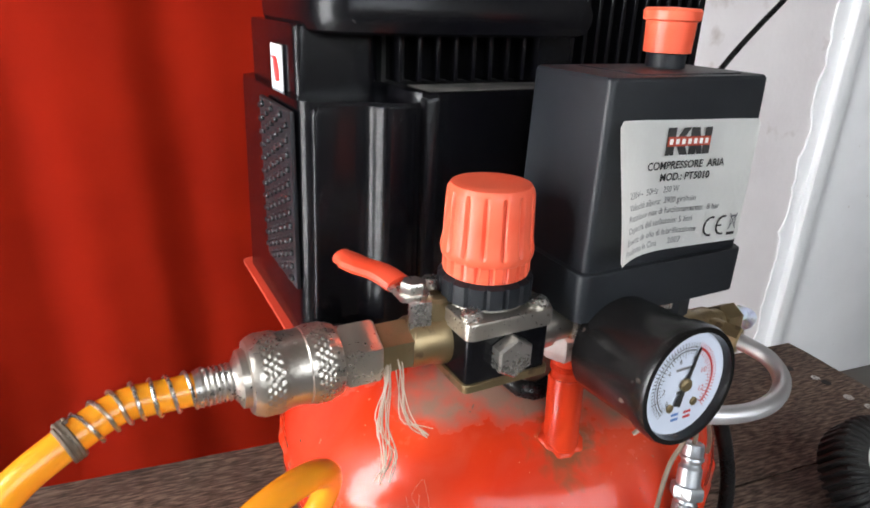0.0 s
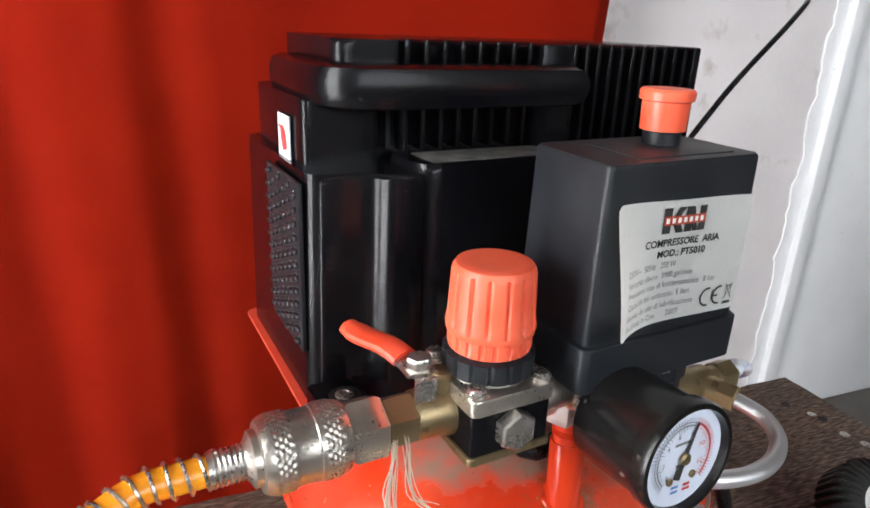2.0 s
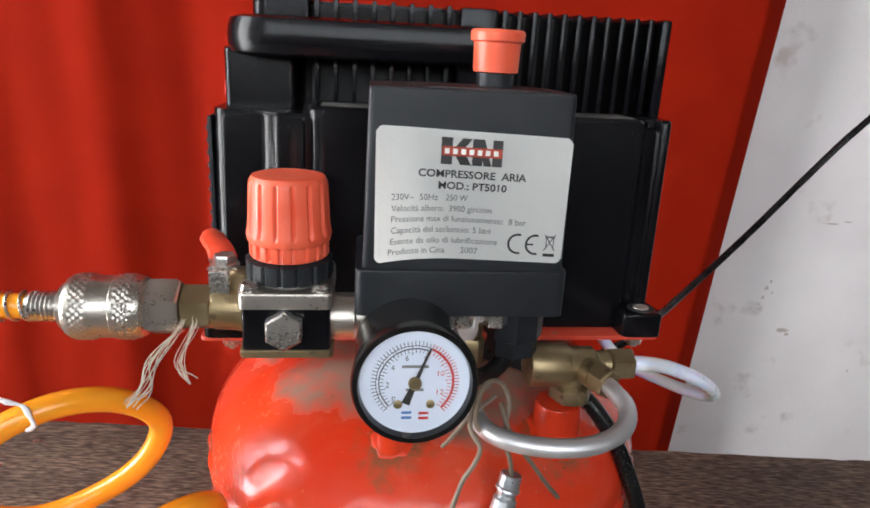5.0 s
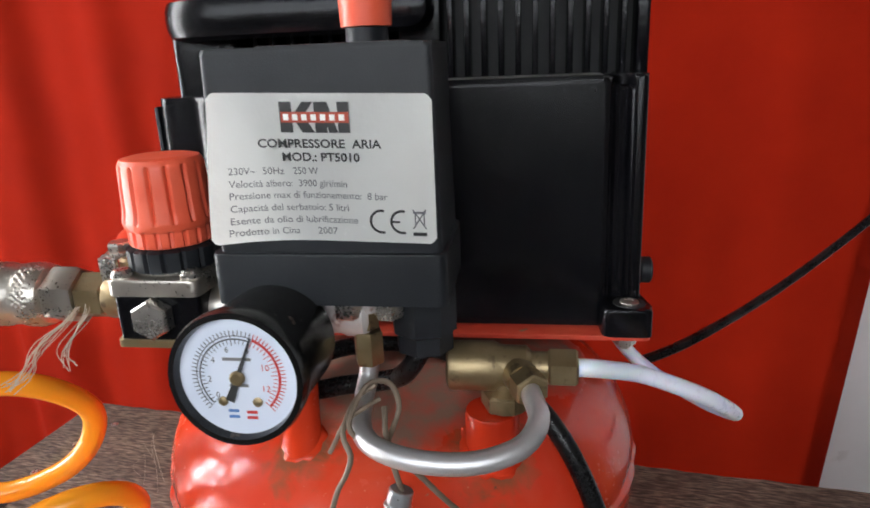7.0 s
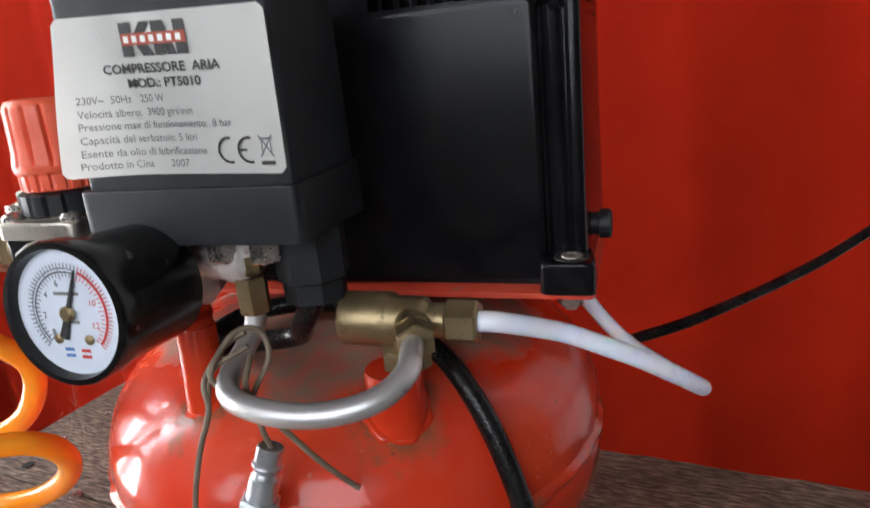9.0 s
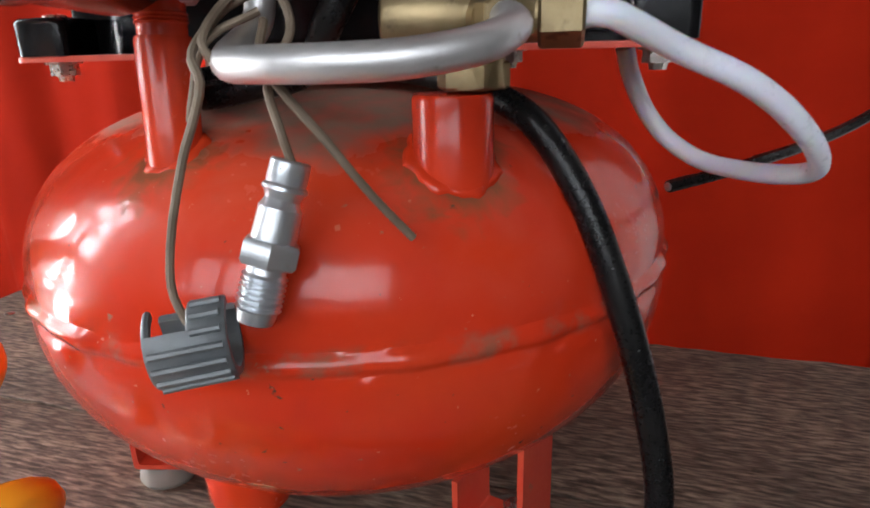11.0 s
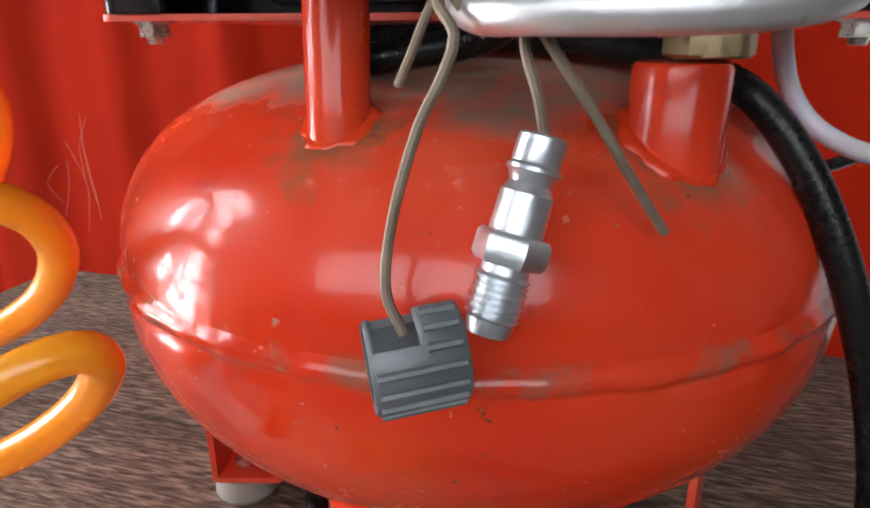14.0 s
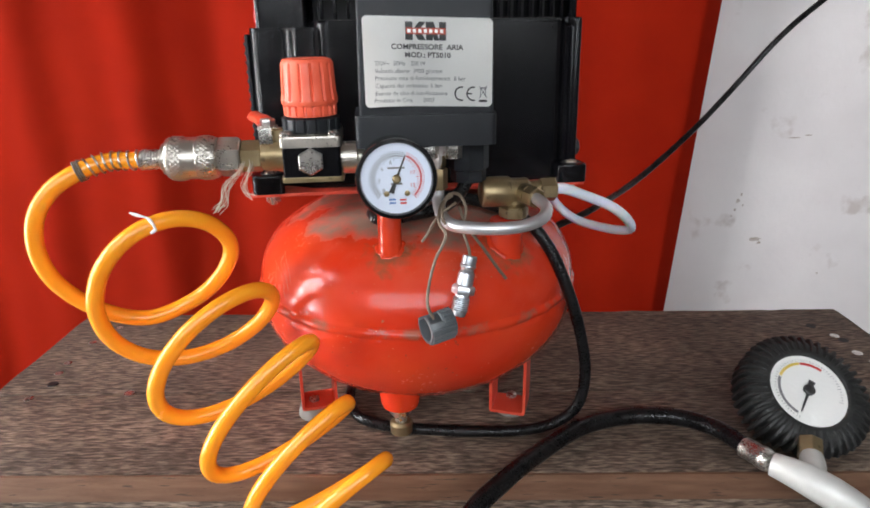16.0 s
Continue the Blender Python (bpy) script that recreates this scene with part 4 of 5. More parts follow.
def dial_ticks(r0, r1, a0, a1, n, w, mat, parent, off=-0.85, F=None, c=None):
    bm = bmesh.new()
    for i in range(n + 1):
        a = a0 + (a1 - a0) * i / n
        long = 0.7 if i % 5 == 0 else 0.0
        d0, d1 = math.degrees(w / r0) / 2, math.degrees(w / r1) / 2
        bm.faces.new([bm.verts.new(on_dial(a + s, r, off, F, c)) for s, r in ((-d0, r0 - long), (d0, r0 - long), (d1, r1), (-d1, r1))])
    part("dial_scale", bm, mat, parent, smooth=False)


dial_arc(11.9, 12.3, -135, 20, INK, gauge)
dial_arc(13.0, 13.25, -135, 20, INK, gauge)
dial_ticks(13.2, 14.8, -135, 20, 30, 0.25, INK, gauge)
dial_ticks(10.6, 11.9, -135, 20, 24, 0.22, INK, gauge)
dial_arc(12.6, 13.4, 25, 135, INK_RED, gauge)
dial_ticks(13.2, 15.0, 25, 135, 24, 0.3, INK_RED, gauge)
dial_ticks(11.0, 12.4, 25, 135, 18, 0.25, INK_RED, gauge)


def dial_text(words, a, r, h, mat, parent, F=None, c=None, off=-0.85, w=None):
    F2, c2 = F or GF, c or GC
    q = radians(a)
    p = c2 + F2 @ Vector((r * math.cos(q), -r * math.sin(q), off))
    up, right = F2 @ Vector((1, 0, 0)), F2 @ Vector((0, -1, 0))
    width = w or 0.6 * h * len(words)
    part("numeral", text_bm(words, h, lambda x, y: p + right * (x - width / 2) + up * (y - h / 2), "LEFT", width), mat, parent, smooth=False)


for word, a in (("0", -130), ("2", -95), ("4", -55), ("6", -18), ("8", 22)):
    dial_text(word, a, 9.2, 1.9, INK, gauge)
for word, a in (("10", 70), ("12", 112)):
    dial_text(word, a, 9.4, 1.9, INK_RED, gauge)
for dx, dy, w, m in ((-4.5, 5.2, 9, INK_GREY), (-3, -3.2, 6, INK_GREY), (-4.2, -11.5, 3.4, INK_BLUE), (-4.2, -13.4, 3.4, INK_BLUE), (1.6, -11.8, 3.4, INK_RED), (1.6, -13.6, 3.4, INK_RED)):
    up, right = GF @ Vector((1, 0, 0)), GF @ Vector((0, -1, 0))
    b = bmesh.new()
    b.faces.new([b.verts.new(GC + right * x + up * y + GN * -0.85) for x, y in ((dx, dy), (dx + w, dy), (dx + w, dy + 1.0), (dx, dy + 1.0))])
    part("printed_bar", b, m, gauge, smooth=False)


def needle_bm(F, c, a, length, tail, off, w):
    b = bmesh.new()
    q = radians(a)
    d = F @ Vector((math.cos(q), -math.sin(q), 0))
    s = F @ Vector((math.sin(q), math.cos(q), 0))
    n = F @ Vector((0, 0, 1))
    base = c + n * off
    pts = [base - d * tail - s * w * 1.8, base - d * tail + s * w * 1.8, base + s * w * 0.9, base + d * length + s * w * 0.25, base + d * length - s * w * 0.25, base - s * w * 0.9]
    lo = [b.verts.new(p) for p in pts]
    hi = [b.verts.new(p + n * 0.5) for p in pts]
    b.faces.new(hi)
    b.faces.new(list(reversed(lo)))
    for i in range(6):
        b.faces.new((lo[i], lo[(i + 1) % 6], hi[(i + 1) % 6], hi[i]))
    return b


part("needle", needle_bm(GF, GC, 22, 13.5, 8, -0.4, 0.8), INK, gauge, smooth=False)
part("needle_hub", lathe([(2.3, 0), (2.3, 1.0), (1.7, 1.5)], GC + GN * -0.5, GN, 20), BRASS, gauge)
for a in (-145, 145):
    part("dial_screw", lathe([(1.5, 0), (1.5, 0.5), (1.0, 0.8)], on_dial(a, 9.6, -0.9), GN, 14), BRASS, gauge)

# regulator
reg = part("regulator", turned(extrude(rounded([(-83, -64), (-83, -101), (-50, -101), (-50, -64)], 2.2), 203, 220.1, 0.4)), BLACK_GLOSS, comp, "air regulator with black body and pale metal bonnet")
part("bonnet_plate", turned(extrude(rounded([(-84, -63), (-84, -102.5), (-49, -102.5), (-49, -63)], 3.5), 220.3, 226.5, 1.2)), NICKEL, reg)
part("bonnet_boss", lathe([(15.5, 0), (14.6, 1.2), (14, 2)], L(-66.5, -83, 226.3), (0, 0, 1), 36), NICKEL, reg)
part("bottom_plate", turned(extrude(rounded([(-84, -63), (-84, -102), (-49, -102), (-49, -63)], 2.5), 200.3, 203.2, 0.5)), BRASS, reg)
for u, v in ((-80, -97.5), (-53.5, -97.5), (-80, -68), (-53.5, -68)):
    part("bonnet_screw", lathe([(3.9, 0), (3.9, 1.6), (2.8, 2.9), (0.6, 3.1)], L(u, v, 226.2), (0, 0, 1), 18), STEEL, reg)
part("port_plug", lathe([(6.9, 0), (7.6, 0.6), (7.6, 5), (6.8, 5.8)], L(-67, -100.8, 212.5), -VDIR, 6, (0, 0, 1)), STEEL, reg, "hexagonal steel port plug")
KC = L(-66.5, -83, 0)
part("lock_ring", lathe([(15.2, 227), (16.8, 228), (16.8, 235), (15.0, 236)], KC, (0, 0, 1), 96, None, None, lambda a, r, h: r - 0.9 * (math.cos(16 * a) > 0.55)), BLACK_SATIN, reg)


def knob_wave(a, r, h):
    if 245.5 < h < 265.3:
        return r - 1.1 * max(0.0, math.cos(15 * a)) ** 6
    if 237 < h < 242.5:
        return r - 1.0 * (math.cos(20 * a) > 0.3)
    return r


part("knob", lathe([(13.5, 235.5), (15.0, 236.5), (15.3, 237.5), (15.3, 242), (15.9, 242.8), (16.3, 245), (16.2, 246), (15.6, 249.5), (15.2, 258.5), (14.9, 264.5), (14.6, 265.7), (13.6, 267.3), (11, 267.9), (7.5, 267.5), (1, 267.5)], KC, (0, 0, 1), 180, None, None, knob_wave), ORANGE_CAP, reg, "ribbed orange-red plastic regulator knob")

# ball valve
AX = L(-57.5, -82, 213)
def along(s, dz=0.0):
    return AX - UDIR * s + Vector((0, 0, dz))


valve = part("ball_valve", merge(lathe([(6.5, 15), (9.5, 17), (10.2, 18), (10.2, 26), (9.2, 31), (9.0, 38), (8.2, 39.5)], AX, -UDIR, 32), hexbar(9.4, 12, along(39), -UDIR)), BRASS, comp, "small brass ball valve with an orange lever")
part("valve_neck", lathe([(5, 6), (5, 15), (4, 16)], along(28), (0, 0, 1), 12), BRASS, valve)
lev0 = Vector((-78, -52, 229.5))
part("lever_nut", hexbar(4.6, 4, lev0 + Vector((0, 0, 0.5)), (0, 0, 1)), STEEL, valve)
part("lever_washer", lathe([(5.6, -1.5), (5.6, 0.6)], lev0, (0, 0, 1), 20), STEEL, valve)


def lever_bm(points, w, t):
    path = smooth_path(points, 2)
    b = bmesh.new()
    rings = []
    for i, p in enumerate(path):
        d = (path[min(i + 1, len(path) - 1)] - path[max(i - 1, 0)]).normalized()
        s = Vector((d.y, -d.x, 0)).normalized()
        n = s.cross(d)
        q = w(i / (len(path) - 1))
        rings.append([b.verts.new(p + s * q * math.cos(k * math.pi / 6) + n * t * math.sin(k * math.pi / 6)) for k in range(12)])
    for a, c in zip(rings, rings[1:]):
        for i in range(12):
            b.faces.new((a[i], a[(i + 1) % 12], c[(i + 1) % 12], c[i]))
    b.faces.new(list(reversed(rings[0])))
    b.faces.new(rings[-1])
    return b


part("lever", lever_bm([(-78, -56, 229), (-79, -50, 229), (-83, -42, 230.5)], lambda s: 6.0 - 0.8 * s, 1.0), STEEL, valve, "bare steel lever plate")
part("lever", block((-82, -60.5, 219), (-74, -58.8, 229.5), 0.5), STEEL, valve)
part("lever_grip", lever_bm([(-81, -45, 230), (-85, -37, 231.5), (-91, -26, 231), (-95, -18, 231.5)], lambda s: 5.6 if s < 0.9 else 4.4, 3.0), LEVER_GRIP, valve, "orange-red vinyl lever grip")

# check valve, unloader pipes
TEE = Vector((70, -33, 184))
tee = part("check_valve", merge(lathe([(7.5, -22), (9.2, -21), (9.6, -20), (9.6, -4), (8.2, -2), (8.2, 8), (6.0, 10), (6.0, 18)], TEE, UDIR, 28), lathe([(7.8, -17), (7.8, -10), (5.8, -8), (5.8, 0)], TEE, (-0.05, 0.05, 1), 20)), BRASS, comp, "brass check valve on the tank")
part("union_nut", hexbar(7.6, 11, TEE + UDIR * 16, UDIR), BRASS, tee)
part("base_nut", hexbar(9.5, 7, TEE - Vector((0, 0, 17)), (0, 0, 1)), BRASS, tee)
OUT = Vector((0.5, -0.86, -0.05)).normalized()
part("outlet", merge(lathe([(6.5, 2), (6.5, 11)], TEE + Vector((3, 0, 0)), OUT, 18), hexbar(6.8, 9, TEE + Vector((3, 0, 0)) + OUT * 10, OUT)), BRASS, tee)
pipe = smooth_path([TEE + Vector((3, 0, 0)) + OUT * 14, (83, -54, 183), (86, -64, 181), (82, -75, 178), (70, -83, 176), (55, -86, 175.5), (40, -84, 175.5), (30, -78, 175.5), (25, -70, 177), (22.5, -60, 180), (21.5, -52, 184.5), (22, -50, 192)], 2.5)
part("steel_pipe", tube(pipe, 3.7, 14), ALU, comp, "bent dull aluminium pipe")
WT0 = TEE + UDIR * 26
white = smooth_path([WT0, WT0 + UDIR * 7, (120, -13, 175), (135, -7, 168), (147, 1, 160), (158, 12, 149.5), (164, 23, 141), (164, 32, 136), (157, 43, 133), (146, 58, 131.5), (134, 69, 133), (122, 76, 140), (113, 76, 151), (107, 70, 164), (104, 66, 175)], 3)
part("white_tube", tube(white, lambda s: 3.5 - 0.3 * math.exp(-((s - 0.45) / 0.06) ** 2), 14), WHITE_TUBE, comp, "kinked white plastic tube")

# power cable of the compressor, looped over the tank and under it
cord = smooth_path([L(27, -80, 194), (33, -40, 182), (22, -30, 172), (2, -30, 167.5), (-14, -34, 165.5), (-22, -26, 168), (-14, -6, 170.5), (10, 6, 171), (36, 2, 171), (56, -6, 168), (70, -12, 164), (84, -20, 157), (98, -26, 138), (110, -31, 110), (119, -33, 80), (124, -32, 50), (121, -30, 24), (107, -30, 9), (84, -33, 4.2), (50, -35, 4.2), (10, -32, 4.2), (-8, -29, 4.2), (-25, -25, 4.2), (-42, -14, 4.2), (-52, 14, 4.2), (-48, 60, 4.2), (-30, 105, 4.2), (-34, 150, 4.2)], 4)
tagged(part("power_cable", tube(cord, 4.1, 12), BLACK_RUBBER), "thick black rubber cable looped over the tank and under it", "cable")
cab = smooth_path([(127, 129, 109), (165, 160, 115), (232, 235, 128), (305, 290, 170), (357, 314, 217), (395, 318, 262), (440, 330, 299), (541, 362, 366), (600, 400, 392), (680, 480, 415), (760, 580, 435), (810, 668, 440)], 6)
mains = tagged(part("mains_cable", tube(cab, 3.2, 10), BLACK_RUBBER), "thin black cable with a cut end, hanging from the wall", "cable")
part("cut_end", lathe([(2.2, 0), (2.2, 0.8), (1.4, 1.2)], cab[0] + (cab[0] - cab[1]).normalized() * 0.1, cab[0] - cab[1], 12), ALU, mains, "bright metal cores at the cut end")

# ---- coiled hose with its quick coupling ----
hose = thing("coiled_air_hose", (-150, -80, 60), "bright orange coiled plastic air hose on a quick coupling", "hose")
H0 = along(104)


def hose_line():
    turns = [  # right-hand turning point, direction to it, upward and outward direction, reach along each
        (V(-109, -53, 157), V(0.92, 0.28, 0.27), V(-0.10, -0.45, 0.88), 45, 52),
        (V(-82, -72, 132), V(0.82, 0.28, 0.50), V(-0.25, -0.60, 0.72), 46, 32),
        (V(-56, -87, 106), V(0.76, 0.25, 0.62), V(-0.38, -0.62, 0.65), 47, 20),
        (V(-35, -96, 69), V(0.76, 0.20, 0.64), V(-0.38, -0.66, 0.62), 46, 20),
        (V(-12, -112, 39), V(0.77, 0.08, 0.64), V(-0.35, -0.70, 0.60), 44, 21),
        (V(6, -128, 9), V(0.85, 0.0, 0.52), V(-0.35, -0.70, 0.60), 44, 26),
        (V(22, -150, -26), V(0.86, 0.0, 0.50), V(-0.35, -0.70, 0.60), 42, 28),
        (V(36, -170, -60), V(0.86, 0.0, 0.50), V(-0.35, -0.70, 0.60), 42, 28),
        (V(48, -188, -95), V(0.86, 0.0, 0.50), V(-0.35, -0.70, 0.60), 42, 28),
    ]
    pts = [H0, along(116, 0), along(128, -0.5), (-184, -74, 208), (-198, -79, 199), (-208, -83, 184), (-211, -84, 164), (-206, -80, 142), (-189, -71, 121), (-165, -60, 110), (-137, -51, 119), (-117, -50, 137)]
    per = 12
    for k in range(len(turns) - 1):
        for i in range(per):
            s = i / per
            f = [turns[k][j].lerp(turns[k + 1][j], s) if j < 3 else turns[k][j] * (1 - s) + turns[k + 1][j] * s for j in range(5)]
            D, W, R, Q = f[1].normalized(), f[2].normalized(), f[3], f[4]
            a = 2 * math.pi * s
            pts.append(f[0] - D * R + D * math.cos(a) * R + W * math.sin(a) * Q)
    pts += [(48, -188, -95), (40, -180, -140), (10, -170, -220), (-20, -165, -330), (-30, -170, -430), (-80, -200, -490)]
    return smooth_path(pts, 3.5)


part("hose", tube(hose_line(), 4.9, 14), HOSE_ORANGE, hose)
sl = smooth_path([along(105), along(116, 0), along(128, -0.5), (-183, -73.6, 208.6)], 2)
part("guard_spring", coil(None, None, 5.6, 8, 0.6, 6, 16, sl), STEEL, hose, "wire guard spring")
part("spring_end", coil(sl[-2], sl[-1] + (sl[-1] - sl[-2]) * 0.6, 5.7, 3, 0.7), WIRE, hose, "rusty end of the spring")
part("threaded_tail", lathe([(5.4, 0)] + [(5.4 + 0.6 * (i % 2), 1 + i * 0.8) for i in range(20)] + [(5.4, 18)], along(90), -UDIR, 28), STEEL, hose)


def knurl(a, r, h):
    on = 68 < h < 74 or 83 < h < 90
    return r + (0.45 * (abs(math.sin(16 * a + h * 1.1)) + abs(math.sin(16 * a - h * 1.1)) - 1.0) if on else 0)


prof = [(7, 63), (11.5, 64.5), (12.2, 66)] + [(12.6, 68 + i * 0.5) for i in range(13)] + [(12.6, 75), (12.2, 75.5), (12.2, 82)] + [(12.7, 83 + i * 0.5) for i in range(15)] + [(12.4, 91), (11.4, 92.5), (9.2, 92.8), (9.0, 95), (7.0, 96), (5.8, 97)]
part("quick_coupling", lathe(prof, AX, -UDIR, 128, None, None, knurl), NICKEL, hose, "knurled nickel quick coupling")
part("coupling_nut", hexbar(11.6, 13, along(51), -UDIR, None, 1.5), NICKEL, hose)
part("coupling_stem", lathe([(7.2, 44), (7.2, 52)], AX, -UDIR, 24), BRASS, hose)

tie = min(hose_line(), key=lambda c: (c - V(-139, -104, 194)).length) + V(0, -2.5, 4.0)
tagged(part("white_string", tube(smooth_path([tie + V(-9, 0, 4), tie + V(-5, -1, 3), tie + V(0, 0, 1), tie + V(3, -2, -1), tie + V(5, -3, -5), tie + V(2, -3, -7)], 1.5), lambda s: 0.6 + 0.5 * math.sin(9 * s) ** 2, 6), PAPER), "short frayed white string tied on the hose", "string")
# hemp strands at the coupling
rng = random.Random(8)
yarn = None
for lock, n in (([along(49, 4), along(49.5, -4) - VDIR * 9, V(-97, -80, 200), V(-97, -88, 194), V(-101, -93, 190)], 11), ([along(47, 2) - VDIR * 6, along(45, -4) - VDIR * 9, V(-89, -78, 199), V(-82, -82, 193)], 7)):
    for i in range(n):
        k = len(lock) - 1
        pts = [Vector(q) + Vector((rng.uniform(-1, 1), rng.uniform(-1, 1), rng.uniform(-1, 1))) * (0.8 + 2.0 * j / k) for j, q in enumerate(lock)]
        yarn = tube(smooth_path(pts, 2), 0.2, 4, yarn)
tagged(part("hemp_strands", yarn, YARN), "loose pale hemp strands hanging from the coupling thread", "fibre", "", "stuff")

# fine dusty fibres clinging beside the hose
hairs = None
for i in range(6):
    a = Vector((-77 + rng.uniform(-4, 4), -60 + rng.uniform(-3, 3), 146 + rng.uniform(-10, 8)))
    b = a + Vector((rng.uniform(-3, 8), rng.uniform(-4, 2), -rng.uniform(8, 24)))
    mid = a.lerp(b, 0.5) + Vector((rng.uniform(-5, 5), rng.uniform(-3, 3), 0))
    hairs = tube(smooth_path([a, mid, b], 2), 0.04, 3, hairs)
tagged(part("dust_fibres", hairs, YARN), "fine dusty fibres clinging to the coiled hose", "fibre", "", "stuff")

# ---- wire with spare plug and clip hung on the pipe ----
wire = thing("tie_wire", (28, -74, 176), "thin brown rusty wire twisted round the aluminium pipe", "wire")
part("wire_strand", tube(smooth_path([(30, -76, 172), (24, -78, 180), (27, -68, 190), (34, -64, 190), (38, -66, 182), (36, -74, 172), (39, -76, 162), (40.3, -75, 155)], 2), 1.0, 8), WIRE, wire)
part("wire_strand", tube(smooth_path([(30, -66, 190), (24, -70, 186), (22, -79, 178), (26, -83, 172), (24, -84, 165), (20, -84, 157), (16, -86, 142), (15, -88, 129), (18.6, -89, 121)], 2), 1.0, 8), WIRE, wire)
part("wire_strand", tube(smooth_path([(34, -70, 184), (38, -78, 175), (48, -74, 160), (56, -69, 147), (63, -63, 136)], 2), 1.0, 8), WIRE, wire)
part("wire_strand", tube(smooth_path([(32, -68, 186), (22, -74, 180), (15, -72, 168), (12, -70, 163)], 2), 0.9, 8), WIRE, wire)

PA, PB = Vector((40.3, -75, 155.4)), Vector((33.0, -84.5, 121.6))
PD = (PB - PA).normalized()
plen = (PB - PA).length
prof = [(2.4, 0.4), (4.0, 0), (4.4, 0.5), (4.45, 4.6), (4.3, 5.2), (4.9, 5.8), (5.0, 6.5), (4.3, 7.2), (3.8, 8.6), (4.3, 9.8), (4.8, 10.4), (5.0, 17.5), (4.6, 18)]
plug = part("plug_nipple", lathe(prof, PA, PD, 36), ZINC, None)
tagged(plug, "zinc-plated air plug nipple hanging on a wire against the tank", "fitting")
part("hexagon", hexbar(6.9, 5.6, PA + PD * 17.8, PD, None, 0.9), ZINC, plug)
part("thread", lathe([(4.4, 23.2), (4.4, 25)] + [(4.5 + 0.65 * (i % 2), 25.2 + i * 0.6) for i in range(15)] + [(4.4, 34.6), (3.9, 36.4), (2.6, 36.6), (1.6, 34)], PA, PD, 32), ZINC, plug)


EX = Vector((0.86, 0.46, 0.10)).normalized()
EY = Vector((0.30, -0.90, 0.12))
EY = (EY - EX * EY.dot(EX)).normalized()
EZ = EX.cross(-EY).normalized()
CC = Vector((20.8, -90.0, 117.6))


def clip_shell(s0, s1, a0, a1, n):
    """A piece of a half collar of plastic: from s0 to s1 along it, from a0 to a1 degrees round it."""
    b = bmesh.new()
    rings = []
    for i in range(n + 1):
        a = radians(a0 + (a1 - a0) * i / n)
        rings.append([b.verts.new(CC + EX * s + (EY * math.cos(a) + EZ * math.sin(a)) * r) for r, s in ((7.4, s0), (9.0, s0), (9.4, s0 + 0.6), (9.4, s1 - 0.6), (9.0, s1), (7.4, s1))])
    for x, y in zip(rings, rings[1:]):
        for k in range(6):
            b.faces.new((x[k], x[(k + 1) % 6], y[(k + 1) % 6], y[k]))
    b.faces.new(rings[0])
    b.faces.new(list(reversed(rings[-1])))
    return b


clip = part("plastic_clip", clip_shell(-8.5, 8.5, -215, 30, 48), GREY_PLASTIC)
tagged(clip, "ribbed grey plastic half collar hanging on the wire", "clip")
part("tab", clip_shell(0.5, 8.5, 30.2, 84, 12), GREY_PLASTIC, clip)
part("tab", clip_shell(-8.5, -7.0, 30.2, 74, 10), GREY_PLASTIC, clip)
for a in range(-150, 90, 22):
    s0, s1 = (-7.6, 7.6) if a < 24 else (1.4, 7.6)
    rib = [CC + EX * s + (EY * math.cos(radians(a)) + EZ * math.sin(radians(a))) * 9.35 for s in (s0, 0.5 * (s0 + s1), s1)]
    part("rib", tube(rib, 0.95, 8), GREY_PLASTIC, clip)

# ---- tyre inflator with gauge ----
infl = thing("tyre_inflator", (290, -25, 0), "tyre inflator with a round gauge in a black ribbed rubber boot", "tyre inflator")
TN = Vector((0.05, -0.60, 0.80)).normalized()
TC = Vector((284, -33, 36))
TF = frame_of(TN, (-0.25, 0.5, 0.85))
boot = part("gauge_boot", lathe([(26, -30), (38, -29), (40.5, -26), (41, -22), (41, -7), (39.5, -2.5), (36, 0.2), (32, 0.8), (30, 1.2), (28, 0.8), (27, -0.5), (26.8, -2)], TC, TN, 264, None, None,
            lambda a, r, h: r + (4.2 if r > 37 else 2.0 if r > 35 else 0) * (math.cos(44 * a) > -0.1)), BOOT_RUBBER, infl, "black rubber boot with ribs all round")
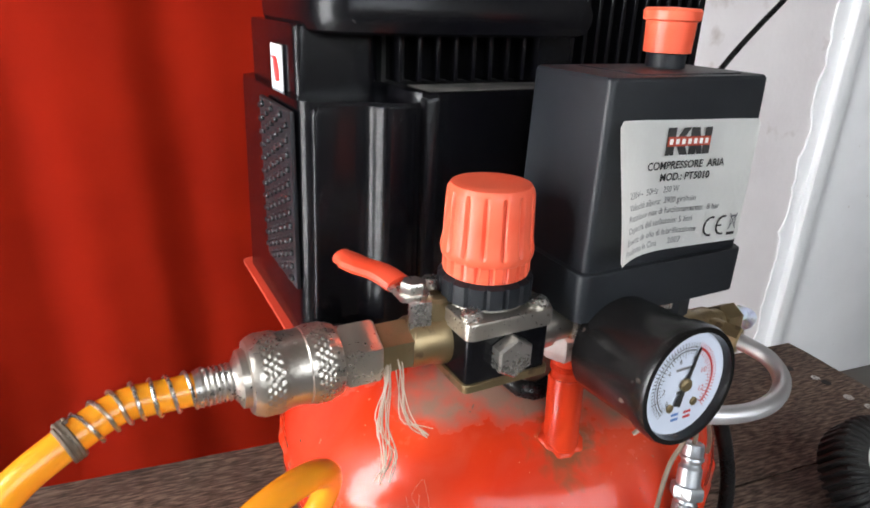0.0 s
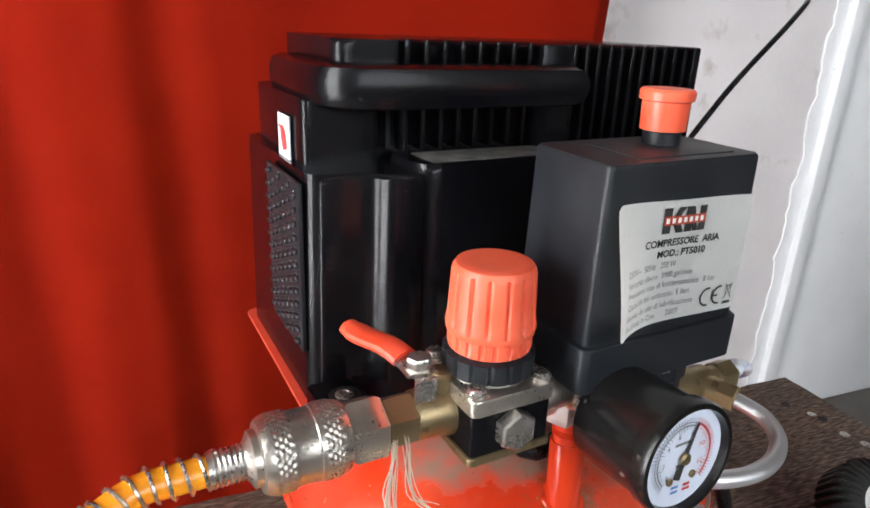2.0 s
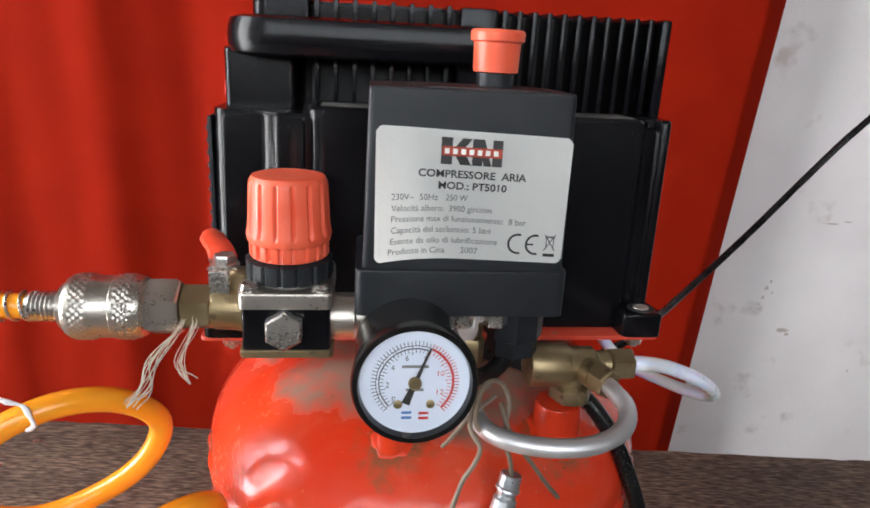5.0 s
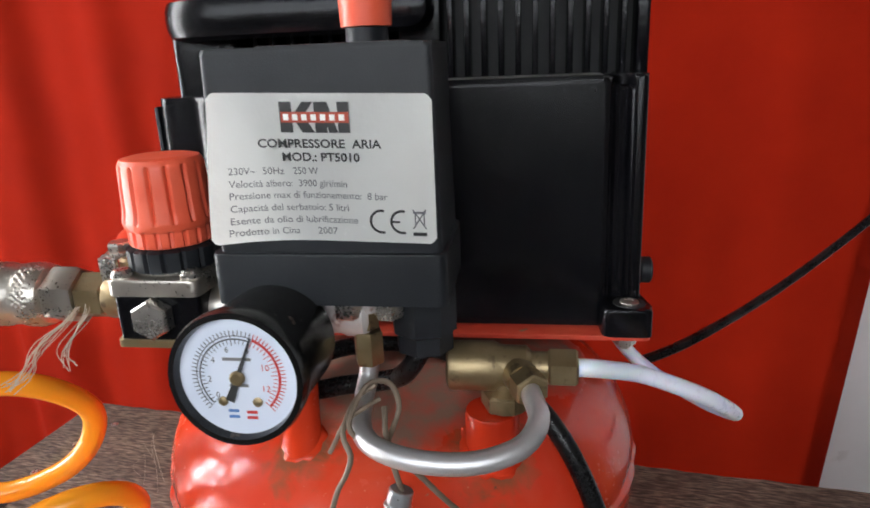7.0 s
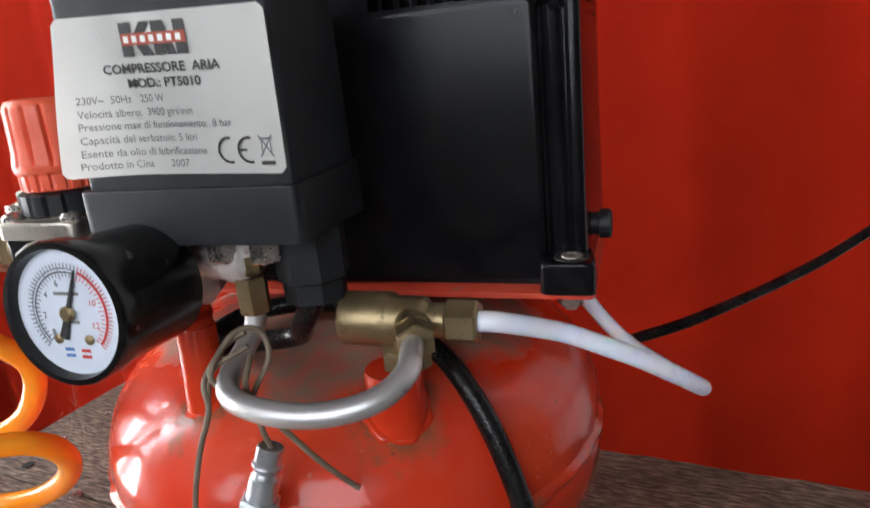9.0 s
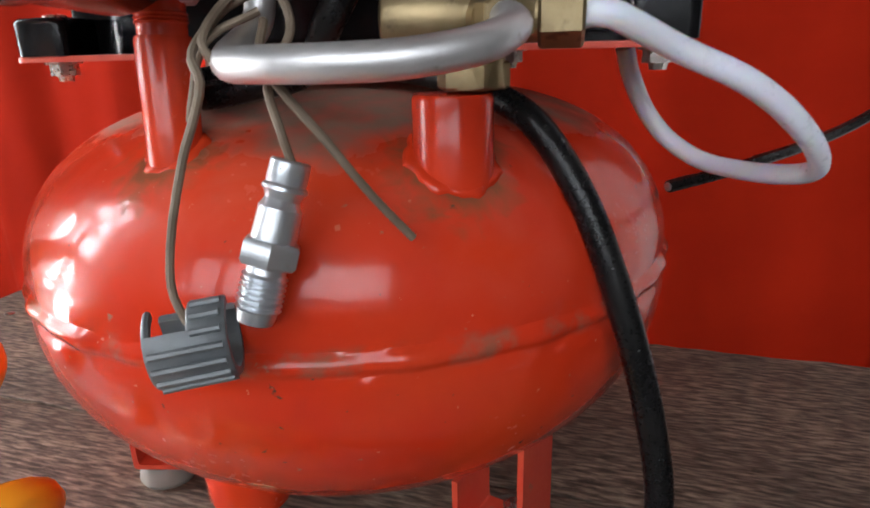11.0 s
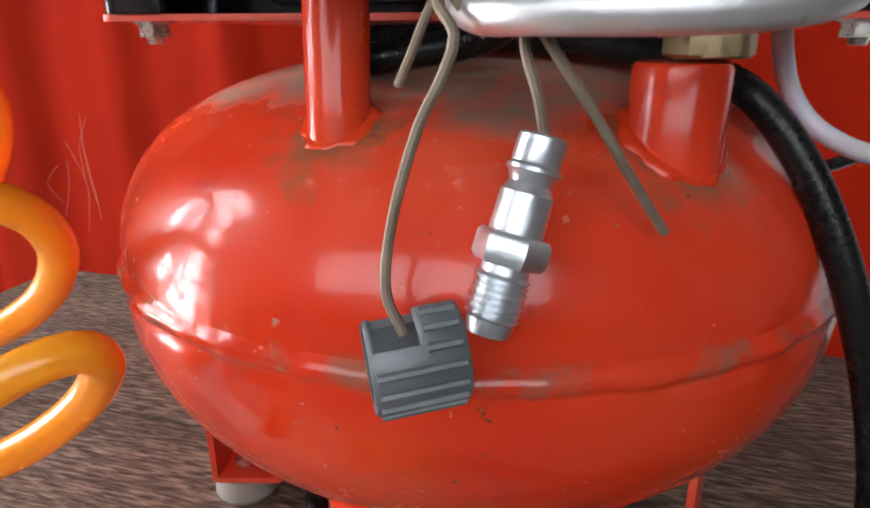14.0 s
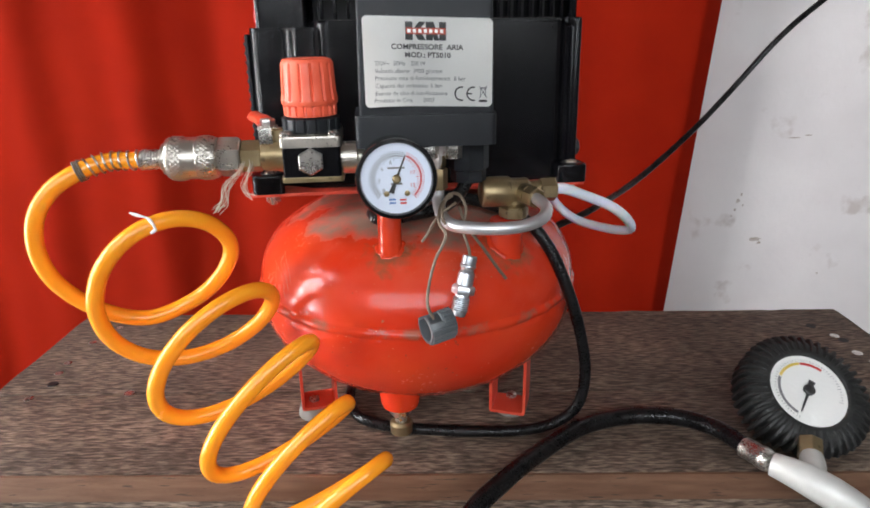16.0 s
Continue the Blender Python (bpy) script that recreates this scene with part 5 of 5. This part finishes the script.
for i in range(44):
    q = 2 * math.pi * (i + 0.5) / 44
    d = TF @ Vector((math.cos(q), math.sin(q), 0))
    part("rib", tube([TC + d * 30.5 + TN * 0.6, TC + d * 35 + TN * 0.4, TC + d * 39.5 - TN * 1.6, TC + d * 44.2 - TN * 5.5, TC + d * 45.2 - TN * 10], 1.35, 6), BOOT_RUBBER, boot)
part("dial", lathe([(26.9, -2.2), (26.9, -1.4)], TC, TN, 48), LABEL_PAPER, boot)
dial_arc(19.5, 21.5, -40, 15, INK_YELLOW, boot, -1.2, TF, TC)
dial_arc(19.5, 21.5, 17, 60, INK_RED, boot, -1.2, TF, TC)
dial_arc(19.5, 21.5, -125, -42, INK_GREY, boot, -1.2, TF, TC)
dial_ticks(22.2, 23.8, -130, 130, 50, 0.35, INK_GREY, boot, -1.2, TF, TC)
part("needle", needle_bm(TF, TC, -130, 19, 8, -0.8, 1.3), INK, boot, smooth=False)
part("needle_hub", lathe([(4, 0), (4, 1.5), (3, 2)], TC + TN * -1.0, TN, 20), INK, boot)
DOWN = Vector((-0.30, -0.80, -0.50)).normalized()
part("gauge_neck", hexbar(8, 14, (272, -62, 15.5), DOWN), BRASS, infl, "brass gauge neck")


def grip_r(s):
    return 6.0 + 4.5 * math.sin(math.pi * min(1.0, 0.12 + s * 1.1))


part("grip", tube(smooth_path([(236, -86, 14), (244, -94, 14), (254, -102, 12), (268, -110, 6), (288, -118, -6), (312, -126, -26)], 3), grip_r, 18), GRIP_PAINT, infl, "cast aluminium grip")
part("grip", tube(smooth_path([(267.5, -75, 9.5), (263, -85, 11), (256, -98, 12)], 3), 7.5, 16), GRIP_PAINT, infl, "cast aluminium elbow to the gauge")
part("hose_ferrule", lathe([(6.3, 0), (7.2, 1), (7.2, 13), (7.8, 14), (7.8, 17), (6.6, 21)], (226, -66, 13), Vector((0.46, -0.88, 0.05)), 24), STEEL, infl, "shiny crimped ferrule")
rh = [(230, -74, 13), (220, -46, 11), (206, -29, 8.5), (188, -22, 7.5), (159, -22, 7.5), (124, -36, 8.5), (91, -66, 11), (58, -102, 12), (36, -124, 2), (22, -140, -40), (16, -150, -120), (30, -160, -300), (90, -170, -480)]
part("rubber_hose", tube(smooth_path(rh, 4), 6.2, 14), BLACK_RUBBER, infl, "black rubber hose")
